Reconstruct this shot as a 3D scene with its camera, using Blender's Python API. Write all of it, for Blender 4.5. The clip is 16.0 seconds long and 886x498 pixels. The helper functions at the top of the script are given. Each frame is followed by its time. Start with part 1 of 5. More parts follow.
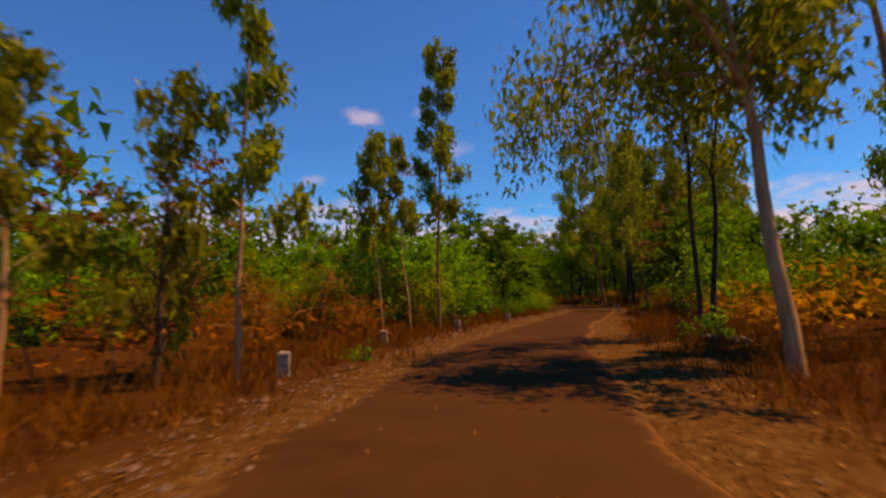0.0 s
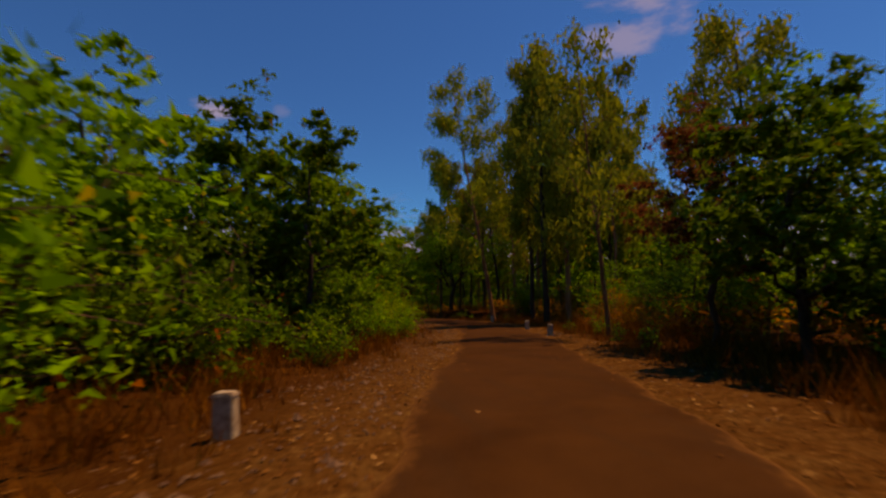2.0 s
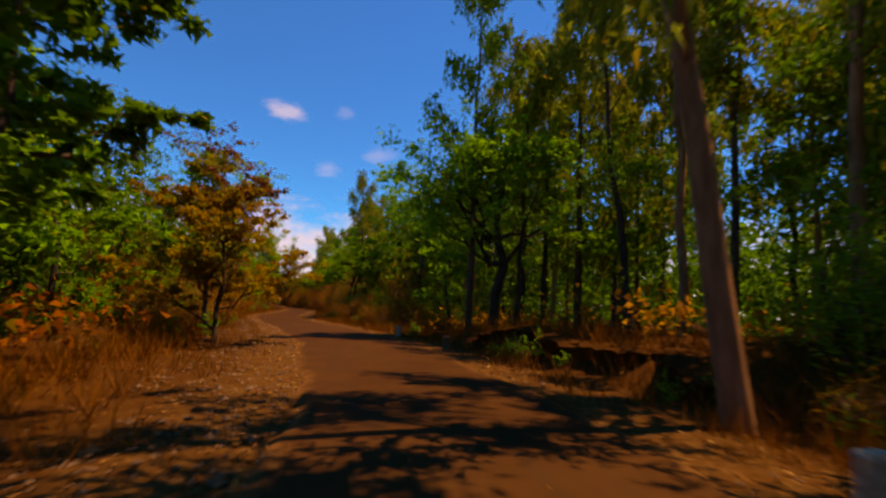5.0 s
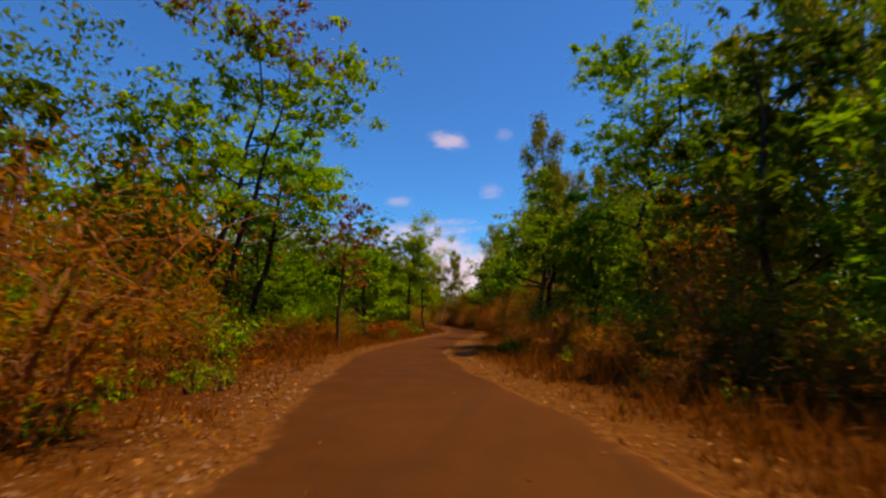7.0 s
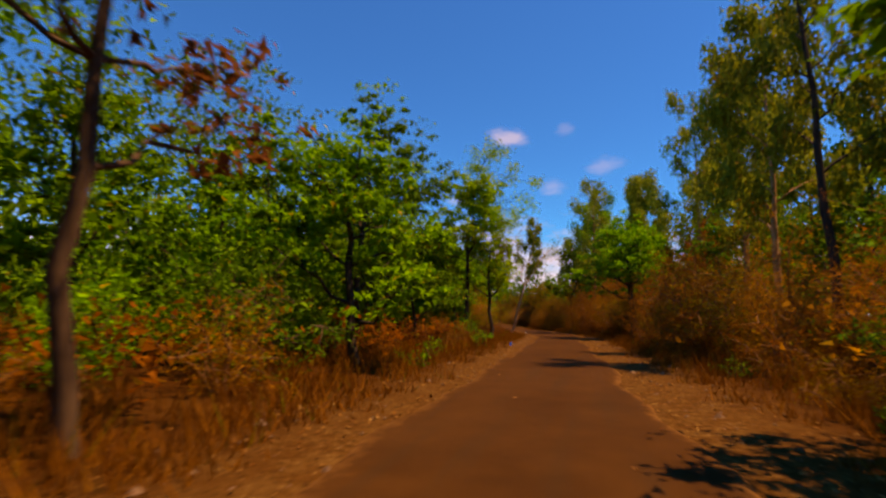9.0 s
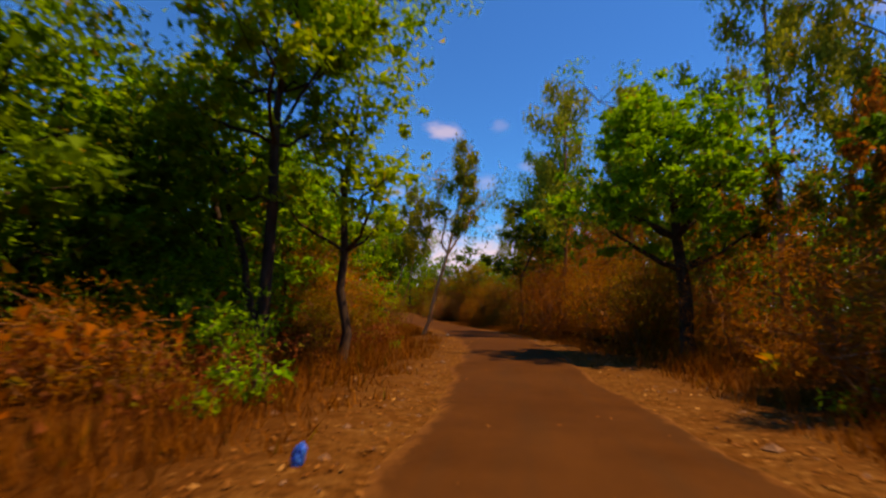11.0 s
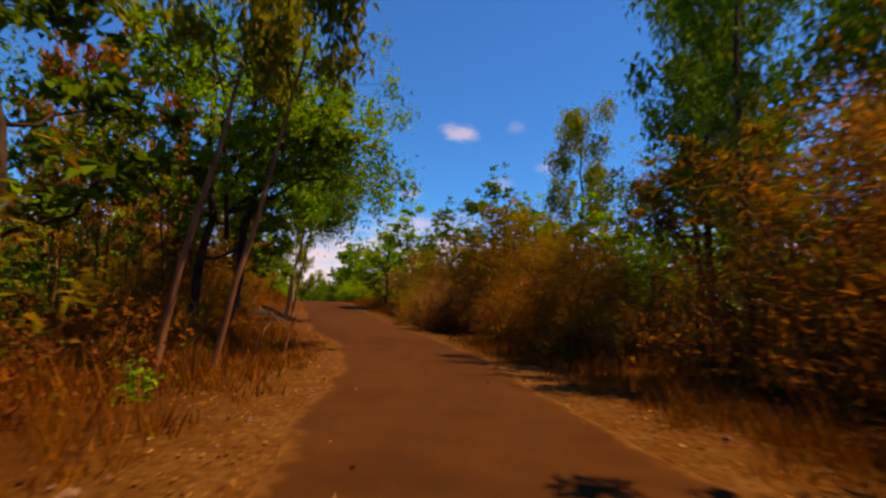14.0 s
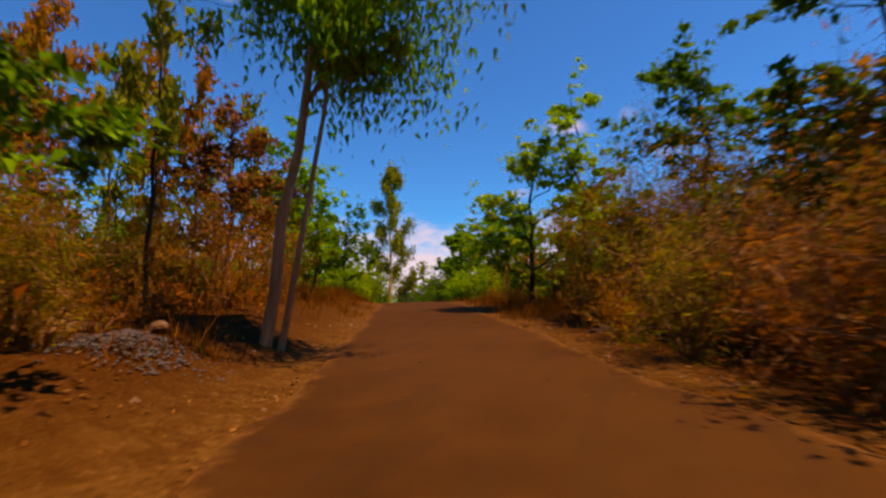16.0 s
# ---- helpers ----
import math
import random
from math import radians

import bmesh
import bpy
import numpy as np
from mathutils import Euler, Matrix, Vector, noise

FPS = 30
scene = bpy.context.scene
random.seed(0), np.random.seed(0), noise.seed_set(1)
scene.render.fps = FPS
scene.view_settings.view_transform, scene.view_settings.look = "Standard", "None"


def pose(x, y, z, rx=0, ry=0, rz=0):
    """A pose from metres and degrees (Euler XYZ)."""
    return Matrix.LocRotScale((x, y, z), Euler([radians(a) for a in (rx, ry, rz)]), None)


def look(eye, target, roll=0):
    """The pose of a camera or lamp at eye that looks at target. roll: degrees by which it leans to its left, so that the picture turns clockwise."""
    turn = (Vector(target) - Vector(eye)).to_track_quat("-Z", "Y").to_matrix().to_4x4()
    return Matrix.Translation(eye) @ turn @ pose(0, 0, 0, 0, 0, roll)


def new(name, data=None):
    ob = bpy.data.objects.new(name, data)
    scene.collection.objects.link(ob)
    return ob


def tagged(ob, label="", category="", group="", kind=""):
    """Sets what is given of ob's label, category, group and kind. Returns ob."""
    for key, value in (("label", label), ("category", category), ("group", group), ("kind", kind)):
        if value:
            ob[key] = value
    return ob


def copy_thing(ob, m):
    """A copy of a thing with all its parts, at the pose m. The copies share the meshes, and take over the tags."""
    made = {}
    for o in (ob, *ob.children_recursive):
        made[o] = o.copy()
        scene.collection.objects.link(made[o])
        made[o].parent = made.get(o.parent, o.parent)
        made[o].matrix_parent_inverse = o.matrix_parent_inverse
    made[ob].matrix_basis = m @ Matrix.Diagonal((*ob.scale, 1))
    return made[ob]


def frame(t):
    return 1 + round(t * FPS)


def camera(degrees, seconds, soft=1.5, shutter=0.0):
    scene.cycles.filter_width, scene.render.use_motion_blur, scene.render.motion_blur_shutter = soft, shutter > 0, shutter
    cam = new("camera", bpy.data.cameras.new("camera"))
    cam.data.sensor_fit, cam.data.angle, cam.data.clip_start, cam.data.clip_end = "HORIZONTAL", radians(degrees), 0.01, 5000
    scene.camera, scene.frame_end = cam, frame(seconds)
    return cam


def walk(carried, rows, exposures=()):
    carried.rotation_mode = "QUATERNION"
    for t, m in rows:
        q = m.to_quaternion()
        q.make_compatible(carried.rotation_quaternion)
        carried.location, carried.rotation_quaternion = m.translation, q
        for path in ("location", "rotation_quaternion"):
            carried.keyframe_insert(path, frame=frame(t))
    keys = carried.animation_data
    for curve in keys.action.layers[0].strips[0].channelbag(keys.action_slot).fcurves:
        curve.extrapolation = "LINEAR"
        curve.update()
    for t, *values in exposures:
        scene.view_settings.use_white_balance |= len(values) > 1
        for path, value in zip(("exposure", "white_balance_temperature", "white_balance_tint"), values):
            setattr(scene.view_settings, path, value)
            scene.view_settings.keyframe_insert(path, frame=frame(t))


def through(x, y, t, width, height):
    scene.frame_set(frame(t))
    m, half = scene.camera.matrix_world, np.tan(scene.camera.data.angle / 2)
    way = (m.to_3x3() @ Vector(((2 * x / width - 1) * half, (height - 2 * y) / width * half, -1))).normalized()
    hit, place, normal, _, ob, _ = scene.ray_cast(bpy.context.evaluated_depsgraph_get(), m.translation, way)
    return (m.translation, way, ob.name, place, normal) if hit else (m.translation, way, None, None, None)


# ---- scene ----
cam = camera(81.9, 16.0, soft=2.4, shutter=0.24)
walk(cam, [
    (0.0, pose(0.00, 0.00, 1.41, 95.59, 1.61, 0.00)),
    (0.5, pose(0.58, 6.17, 1.40, 95.56, 0.87, -3.65)),
    (1.0, pose(1.66, 12.25, 1.38, 95.85, 2.56, -7.29)),
    (1.5, pose(2.89, 18.45, 1.41, 95.93, 1.55, -12.32)),
    (2.0, pose(4.60, 24.42, 1.40, 96.26, 0.95, -15.79)),
    (2.5, pose(6.48, 30.02, 1.38, 95.72, -1.10, -17.59)),
    (3.0, pose(8.70, 35.58, 1.39, 95.72, -1.39, -17.93)),
    (3.8, pose(12.02, 44.76, 1.40, 95.69, -2.60, -17.40)),
    (4.7, pose(14.97, 55.51, 1.41, 96.31, -2.72, -12.46)),
    (5.5, pose(15.78, 65.22, 1.41, 97.06, -2.19, -5.56)),
    (6.0, pose(15.85, 71.28, 1.37, 97.27, -1.58, -0.45)),
    (6.5, pose(15.28, 77.34, 1.39, 97.96, -1.35, 3.99)),
    (7.0, pose(14.34, 83.40, 1.42, 98.07, -0.83, 8.93)),
    (7.5, pose(12.96, 89.35, 1.40, 97.84, -0.90, 13.31)),
    (8.0, pose(11.40, 95.26, 1.40, 97.93, -0.83, 14.31)),
    (8.8, pose(9.54, 104.87, 1.40, 97.85, -0.69, 16.01)),
    (9.7, pose(8.28, 115.82, 1.41, 97.71, -0.50, 13.68)),
    (10.5, pose(7.46, 125.49, 1.42, 97.44, -0.71, 10.46)),
    (11.0, pose(6.94, 131.46, 1.41, 97.09, -1.04, 8.32)),
    (11.5, pose(6.45, 137.48, 1.40, 96.95, -1.37, 6.82)),
    (12.0, pose(6.03, 143.55, 1.41, 97.23, -1.33, 6.06)),
    (12.5, pose(5.59, 149.59, 1.41, 97.32, -1.53, 5.75)),
    (13.0, pose(5.12, 155.67, 1.36, 97.05, -1.37, 6.06)),
    (13.5, pose(4.42, 161.65, 1.39, 97.26, -1.68, 6.54)),
    (14.0, pose(2.90, 167.60, 1.39, 97.23, -1.64, 9.94)),
    (14.5, pose(1.42, 173.80, 1.39, 98.08, -1.38, 14.04)),
    (15.0, pose(-0.28, 179.70, 1.41, 98.45, -1.26, 16.25)),
    (15.5, pose(-2.35, 184.96, 1.43, 98.05, -0.09, 18.43)),
    (16.0, pose(-5.17, 190.32, 1.48, 97.35, 0.81, 23.03)),
], exposures=[
    (0.0, 0.40, 11600, 37), (0.8, 0.32, 11600, 37), (1.2, 0.06, 11700, 37), (1.6, -0.18, 12000, 38), (2.0, -0.26, 12200, 39), (2.3, -0.16, 12200, 39),
    (2.8, 0.24, 12400, 39), (3.2, 0.46, 12100, 38), (5.0, 0.64, 11100, 32), (16.0, 0.66, 11100, 32)])

# ---- sky and sun ----
SUN_AZ, SUN_EL = 82.0, 67.0          # degrees clockwise from +y, and above the horizon
world = bpy.data.worlds.new("sky")
scene.world = world
world.use_nodes = True
wn, wl = world.node_tree.nodes, world.node_tree.links
wn.clear()


def wmath(op, a, b=0.0, clamp=False):
    n = wn.new("ShaderNodeMath")
    n.operation, n.use_clamp = op, clamp
    for i, v in enumerate((a, b)):
        if isinstance(v, (int, float)):
            n.inputs[i].default_value = v
        else:
            wl.new(v, n.inputs[i])
    return n.outputs[0]


def wramp(v, lo, hi):
    n = wn.new("ShaderNodeMapRange")
    n.interpolation_type = "SMOOTHSTEP"
    wl.new(v, n.inputs[0])
    n.inputs[1].default_value, n.inputs[2].default_value = lo, hi
    return n.outputs[0]


sky = wn.new("ShaderNodeTexSky")
sky.sky_type, sky.sun_disc = "NISHITA", False
sky.sun_elevation, sky.sun_rotation = radians(SUN_EL), radians(SUN_AZ)
sky.altitude, sky.air_density, sky.dust_density, sky.ozone_density = 300, 0.9, 0.4, 3.0
wcoord = wn.new("ShaderNodeTexCoord").outputs["Generated"]
wsep = wn.new("ShaderNodeSeparateXYZ")
wl.new(wcoord, wsep.inputs[0])
wnoise = wn.new("ShaderNodeTexNoise")
wnoise.inputs["Scale"].default_value, wnoise.inputs["Detail"].default_value, wnoise.inputs["Roughness"].default_value = 14, 6, 0.6
wstretch = wn.new("ShaderNodeMapping")
wstretch.inputs["Scale"].default_value = (1, 1, 2.6)
wl.new(wcoord, wstretch.inputs[0])
wl.new(wstretch.outputs[0], wnoise.inputs["Vector"])
puff = wnoise.outputs[0]
# a bank of cloud low over the horizon
wedge = wmath("ADD", wsep.outputs[2], wmath("MULTIPLY", wmath("SUBTRACT", puff, 0.5), 0.22))
cloud = wmath("MULTIPLY", wmath("SUBTRACT", 1.0, wramp(wedge, 0.09, 0.19)), 0.85)
# single small clouds: degrees left of +y, degrees up, half width, half height
for az, el, wide, high, thick in ((8.15, 20.0, 2.2, 1.0, 0.55), (3.5, 14.6, 1.5, 0.8, 0.26), (14.3, 13.2, 1.7, 0.7, 0.28), (2.0, 20.6, 1.0, 0.7, 0.14),
                                  (-2.0, 16.5, 1.8, 1.0, 0.22), (-37.0, 27.0, 4.6, 1.7, 0.42), (-43.0, 31.5, 7.0, 3.4, 0.42), (-47.0, 24.5, 1.2, 0.6, 0.3),
                                  (12.0, 36.0, 3.0, 1.4, 0.4), (48.0, 35.0, 5.0, 3.0, 0.45), (35.0, 38.0, 4.0, 2.0, 0.4)):
    a, e = radians(az), radians(el)
    right, up = Vector((math.cos(a), math.sin(a), 0)), Vector((math.sin(a) * math.sin(e), -math.cos(a) * math.sin(e), math.cos(e)))
    ahead = Vector((-math.sin(a) * math.cos(e), math.cos(a) * math.cos(e), math.sin(e)))
    terms = []
    for axis, half in ((right, wide), (up, high)):
        dot = wn.new("ShaderNodeVectorMath")
        dot.operation = "DOT_PRODUCT"
        wl.new(wcoord, dot.inputs[0])
        dot.inputs[1].default_value = axis
        terms.append(wmath("POWER", wmath("ABSOLUTE", wmath("DIVIDE", dot.outputs["Value"], radians(half))), 2.0))
    front = wn.new("ShaderNodeVectorMath")
    front.operation = "DOT_PRODUCT"
    wl.new(wcoord, front.inputs[0])
    front.inputs[1].default_value = ahead
    far = wmath("ADD", wmath("SQRT", wmath("ADD", *terms)), wmath("MULTIPLY", wmath("SUBTRACT", puff, 0.5), 3.0))
    blob = wmath("MULTIPLY", wmath("SUBTRACT", 1.0, wramp(far, 0.1, 1.3)), thick)
    cloud = wmath("MAXIMUM", cloud, wmath("MULTIPLY", blob, wramp(front.outputs["Value"], 0.0, 0.5)))
hue = wn.new("ShaderNodeHueSaturation")
hue.inputs["Hue"].default_value, hue.inputs["Saturation"].default_value, hue.inputs["Value"].default_value = 0.510, 2.40, 1.47
wl.new(sky.outputs[0], hue.inputs["Color"])
wmix = wn.new("ShaderNodeMix")
wmix.data_type = "RGBA"
wl.new(cloud, wmix.inputs[0])
wl.new(hue.outputs[0], wmix.inputs[6])
wmix.inputs[7].default_value = (4.6, 4.7, 6.4, 1)
wback = wn.new("ShaderNodeBackground")
wback.inputs["Strength"].default_value = 0.10
wl.new(wmix.outputs[2], wback.inputs[0])
wl.new(wback.outputs[0], wn.new("ShaderNodeOutputWorld").inputs[0])

sun_lamp = bpy.data.lights.new("sun", "SUN")
sun_lamp.energy, sun_lamp.angle, sun_lamp.color = 3.9, radians(0.55), (1.0, 0.82, 0.55)
sun = new("sun", sun_lamp)
to_sun = Vector((math.sin(radians(SUN_AZ)) * math.cos(radians(SUN_EL)), math.cos(radians(SUN_AZ)) * math.cos(radians(SUN_EL)), math.sin(radians(SUN_EL))))
sun.matrix_basis = look(to_sun * 80, (0, 0, 0))

# ---- materials ----


class Nodes:
    """A short hand for building a node material."""

    def __init__(self, name):
        self.mat = bpy.data.materials.new(name)
        self.mat.use_nodes = True
        self.n, self.l = self.mat.node_tree.nodes, self.mat.node_tree.links
        self.n.clear()
        self.out = self.n.new("ShaderNodeOutputMaterial")

    def put(self, socket, v):
        if isinstance(v, (int, float, tuple)):
            socket.default_value = v
        else:
            self.l.new(v, socket)

    def noise(self, scale, detail=4, rough=0.55, vector=None):
        t = self.n.new("ShaderNodeTexNoise")
        t.inputs["Scale"].default_value, t.inputs["Detail"].default_value, t.inputs["Roughness"].default_value = scale, detail, rough
        self.l.new(vector or self.coord(), t.inputs["Vector"])
        return t.outputs[0]

    def coord(self, stretch=None):
        c = self.n.new("ShaderNodeTexCoord").outputs["Object"]
        if stretch:
            m = self.n.new("ShaderNodeMapping")
            m.inputs["Scale"].default_value = stretch
            self.l.new(c, m.inputs[0])
            c = m.outputs[0]
        return c

    def ramp(self, v, lo, hi):
        r = self.n.new("ShaderNodeMapRange")
        self.l.new(v, r.inputs[0])
        r.inputs[1].default_value, r.inputs[2].default_value = lo, hi
        return r.outputs[0]

    def mix(self, f, a, b, mode="MIX"):
        m = self.n.new("ShaderNodeMix")
        m.data_type, m.blend_type = "RGBA", mode
        self.put(m.inputs[0], f)
        self.put(m.inputs[6], (*a, 1) if isinstance(a, tuple) else a)
        self.put(m.inputs[7], (*b, 1) if isinstance(b, tuple) else b)
        return m.outputs[2]

    def surface(self, colour, rough=0.8, bump=None, strength=0.3, dist=0.02, through=0.0, gloss=0.3):
        p = self.n.new("ShaderNodeBsdfPrincipled")
        self.put(p.inputs["Base Color"], colour)
        self.put(p.inputs["Roughness"], rough)
        p.inputs["Specular IOR Level"].default_value = gloss
        if bump is not None:
            b = self.n.new("ShaderNodeBump")
            b.inputs["Strength"].default_value, b.inputs["Distance"].default_value = strength, dist
            self.l.new(bump, b.inputs["Height"])
            self.l.new(b.outputs[0], p.inputs["Normal"])
        last = p.outputs[0]
        if through:
            t = self.n.new("ShaderNodeBsdfTranslucent")
            self.put(t.inputs[0], colour)
            m = self.n.new("ShaderNodeMixShader")
            m.inputs[0].default_value = through
            self.l.new(last, m.inputs[1])
            self.l.new(t.outputs[0], m.inputs[2])
            last = m.outputs[0]
        self.l.new(last, self.out.inputs[0])
        return self.mat


def leaf_material(name, dark, mid, bright, odd, odd_share, through=0.42):
    k = Nodes(name)
    isle = k.n.new("ShaderNodeNewGeometry").outputs["Random Per Island"]
    tree = k.n.new("ShaderNodeObjectInfo").outputs["Random"]
    c = k.mix(k.ramp(isle, 0.0, 0.55), dark, mid)
    c = k.mix(k.ramp(isle, 0.5, 1.0 - odd_share), c, bright)
    c = k.mix(k.ramp(isle, 1.0 - odd_share, 1.0 - odd_share * 0.6), c, odd)
    patch = k.ramp(k.noise(0.55, 2), 0.35, 0.7)
    c = k.mix(patch, c, k.mix(0.55, c, mid))
    h = k.n.new("ShaderNodeHueSaturation")
    hue_in = k.n.new("ShaderNodeMapRange")
    k.l.new(tree, hue_in.inputs[0])
    hue_in.inputs[3].default_value, hue_in.inputs[4].default_value = 0.485, 0.51
    k.l.new(hue_in.outputs[0], h.inputs["Hue"])
    val = k.n.new("ShaderNodeMapRange")
    k.l.new(tree, val.inputs[0])
    val.inputs[3].default_value, val.inputs[4].default_value = 0.8, 1.2
    k.l.new(val.outputs[0], h.inputs["Value"])
    k.put(h.inputs["Color"], c)
    return k.surface(h.outputs[0], 0.6, through=through, gloss=0.02)


def bark_material(name, light, dark, scale=9.0):
    k = Nodes(name)
    streak = k.noise(scale, 5, 0.6, k.coord((1, 1, 0.18)))
    blotch = k.noise(1.3, 3)
    c = k.mix(k.ramp(streak, 0.35, 0.65), dark, light)
    c = k.mix(k.ramp(blotch, 0.5, 0.75), c, k.mix(0.5, dark, c))
    return k.surface(c, 0.9, streak, 0.6, 0.03, gloss=0.15)


M_TEAK = leaf_material("leaf_green", (0.0536, 0.1632, 0.0074), (0.1283, 0.3381, 0.0128), (0.2624, 0.5364, 0.0198), (0.4198, 0.2682, 0.0201), 0.04, 0.42)
M_LIGHT = leaf_material("leaf_light_green", (0.0991, 0.2332, 0.0088), (0.2215, 0.4314, 0.0128), (0.4081, 0.6413, 0.0198), (0.5037, 0.4151, 0.0201), 0.05, 0.42)
M_DEEP = leaf_material("leaf_deep_green", (0.0350, 0.0979, 0.0058), (0.0770, 0.1924, 0.0093), (0.1574, 0.3148, 0.0140), (0.2332, 0.1516, 0.0140), 0.05, 0.32)
M_EUC = leaf_material("leaf_eucalyptus", (0.112, 0.150, 0.0130), (0.215, 0.268, 0.0200), (0.400, 0.440, 0.0290), (0.350, 0.220, 0.0240), 0.07, 0.42)
M_RUST = leaf_material("leaf_rust", (0.1399, 0.0676, 0.0039), (0.2624, 0.1283, 0.0067), (0.4081, 0.2215, 0.0106), (0.1749, 0.2099, 0.0093), 0.24, 0.52)
M_RED = leaf_material("leaf_red", (0.0991, 0.0326, 0.0093), (0.2099, 0.0723, 0.0187), (0.3265, 0.1341, 0.0326), (0.1399, 0.1866, 0.0117), 0.2, 0.34)
M_DRY = leaf_material("leaf_dry", (0.19, 0.070, 0.0072), (0.36, 0.134, 0.0110), (0.56, 0.235, 0.0180), (0.2215, 0.1924, 0.0106), 0.12, 0.52)
M_MIX = leaf_material("leaf_olive_rust", (0.0991, 0.0909, 0.0051), (0.1924, 0.1691, 0.0090), (0.3265, 0.2682, 0.0128), (0.3032, 0.1399, 0.0090), 0.26, 0.42)
M_PALE = leaf_material("leaf_pale_dry", (0.2798, 0.1166, 0.0350), (0.4897, 0.2449, 0.0816), (0.6530, 0.3848, 0.1516), (0.1866, 0.1749, 0.0233), 0.1, 0.25)
M_STRAW = leaf_material("straw", (0.105, 0.0370, 0.0034), (0.205, 0.0760, 0.0066), (0.360, 0.1560, 0.0144), (0.10, 0.1140, 0.0048), 0.06, 0.25)
M_LITTER = leaf_material("leaf_litter", (0.1049, 0.0399, 0.0077), (0.1866, 0.0797, 0.0167), (0.3032, 0.1496, 0.0364), (0.4664, 0.2769, 0.0840), 0.10, 0.1)
M_BARK_DARK = bark_material("bark_dark", (0.085, 0.055, 0.036), (0.026, 0.018, 0.014))
M_BARK_PALE = bark_material("bark_pale", (0.62, 0.35, 0.16), (0.38, 0.18, 0.07), 6.0)
M_BARK_RED = bark_material("bark_red", (0.42, 0.20, 0.09), (0.20, 0.085, 0.035), 6.0)
M_TWIG = bark_material("twig", (0.30, 0.145, 0.055), (0.12, 0.050, 0.018))
M_TWIG_DARK = bark_material("twig_dark", (0.13, 0.075, 0.04), (0.05, 0.028, 0.016))


def soil_material():
    k = Nodes("soil")
    big, small, fine = k.noise(0.22, 4), k.noise(2.2, 5), k.noise(24, 4)
    c = k.mix(k.ramp(big, 0.38, 0.62), (0.0480, 0.0144, 0.0023), (0.0692, 0.0252, 0.0047))
    c = k.mix(k.ramp(small, 0.42, 0.68), c, (0.0404, 0.0127, 0.0023))
    c = k.mix(k.ramp(fine, 0.52, 0.72), c, (0.1153, 0.0542, 0.0127))
    lat = k.n.new("ShaderNodeAttribute")
    lat.attribute_name = "beside"
    rubble = k.noise(9, 5, 0.7)
    shoulder = k.mix(k.ramp(small, 0.3, 0.6), (0.1363, 0.0659, 0.0172), (0.0935, 0.0366, 0.0078))
    shoulder = k.mix(k.ramp(rubble, 0.5, 0.64), shoulder, (0.0493, 0.0195, 0.0046))
    shoulder = k.mix(k.ramp(rubble, 0.42, 0.30), shoulder, (0.2596, 0.1404, 0.0428))
    c = k.mix(lat.outputs["Fac"], c, shoulder)
    return k.surface(c, 0.95, k.mix(0.5, rubble, fine), 0.8, 0.06, gloss=0.02)


def road_material():
    k = Nodes("asphalt")
    lat = k.n.new("ShaderNodeAttribute")
    lat.attribute_name = "across"
    grain, wear, patch = k.noise(70, 3, 0.7), k.noise(0.9, 6, 0.65), k.noise(0.16, 3)
    c = k.mix(k.ramp(wear, 0.36, 0.66), (0.0389, 0.0130, 0.0024), (0.0649, 0.0231, 0.0044))
    c = k.mix(k.ramp(patch, 0.42, 0.62), c, k.mix(0.5, c, (0.0727, 0.0283, 0.0072)))
    c = k.mix(k.ramp(grain, 0.45, 0.75), c, k.mix(0.6, c, (0.1038, 0.0493, 0.0152)))
    tracks = k.noise(2.5, 2, 0.5, k.coord((1, 0.08, 1)))
    c = k.mix(k.ramp(tracks, 0.5, 0.8), c, k.mix(0.6, c, (0.0441, 0.0222, 0.0085)))
    edge = k.n.new("ShaderNodeMath")
    edge.operation = "MULTIPLY_ADD"
    k.l.new(k.noise(3.2, 6, 0.7), edge.inputs[0])
    edge.inputs[1].default_value = 0.42
    k.l.new(lat.outputs["Fac"], edge.inputs[2])
    c = k.mix(k.ramp(edge.outputs[0], 1.08, 1.22), c, (0.1558, 0.0665, 0.0168))
    return k.surface(c, 0.92, grain, 0.5, 0.01, gloss=0.04)


def plain_material(name, a, b, scale, rough=0.8, bump=0.4):
    k = Nodes(name)
    v = k.noise(scale, 5)
    w = k.noise(scale * 6, 3)
    c = k.mix(k.ramp(v, 0.35, 0.65), a, b)
    c = k.mix(k.ramp(w, 0.55, 0.8), c, k.mix(0.4, c, b))
    return k.surface(c, rough, w, bump, 0.02, gloss=0.2)


M_SOIL, M_ROAD = soil_material(), road_material()
M_WHITE = plain_material("weathered_whitewash", (0.50, 0.42, 0.28), (0.26, 0.18, 0.11), 9)
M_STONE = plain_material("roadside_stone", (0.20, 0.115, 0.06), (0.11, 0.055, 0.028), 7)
# band red set darker than its paint, for a vignetted edge of view
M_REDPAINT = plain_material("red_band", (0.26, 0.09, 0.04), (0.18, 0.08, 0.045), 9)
M_BRICK = plain_material("old_brick", (0.30, 0.13, 0.07), (0.16, 0.07, 0.04), 12)
M_BLUE = plain_material("blue_plastic", (0.006, 0.13, 0.80), (0.01, 0.20, 0.90), 5, 0.35)
M_BAG = plain_material("pale_plastic", (0.52, 0.44, 0.32), (0.36, 0.29, 0.2), 5, 0.5)
M_GREY = plain_material("grey_chippings", (0.055, 0.05, 0.06), (0.10, 0.09, 0.10), 12)

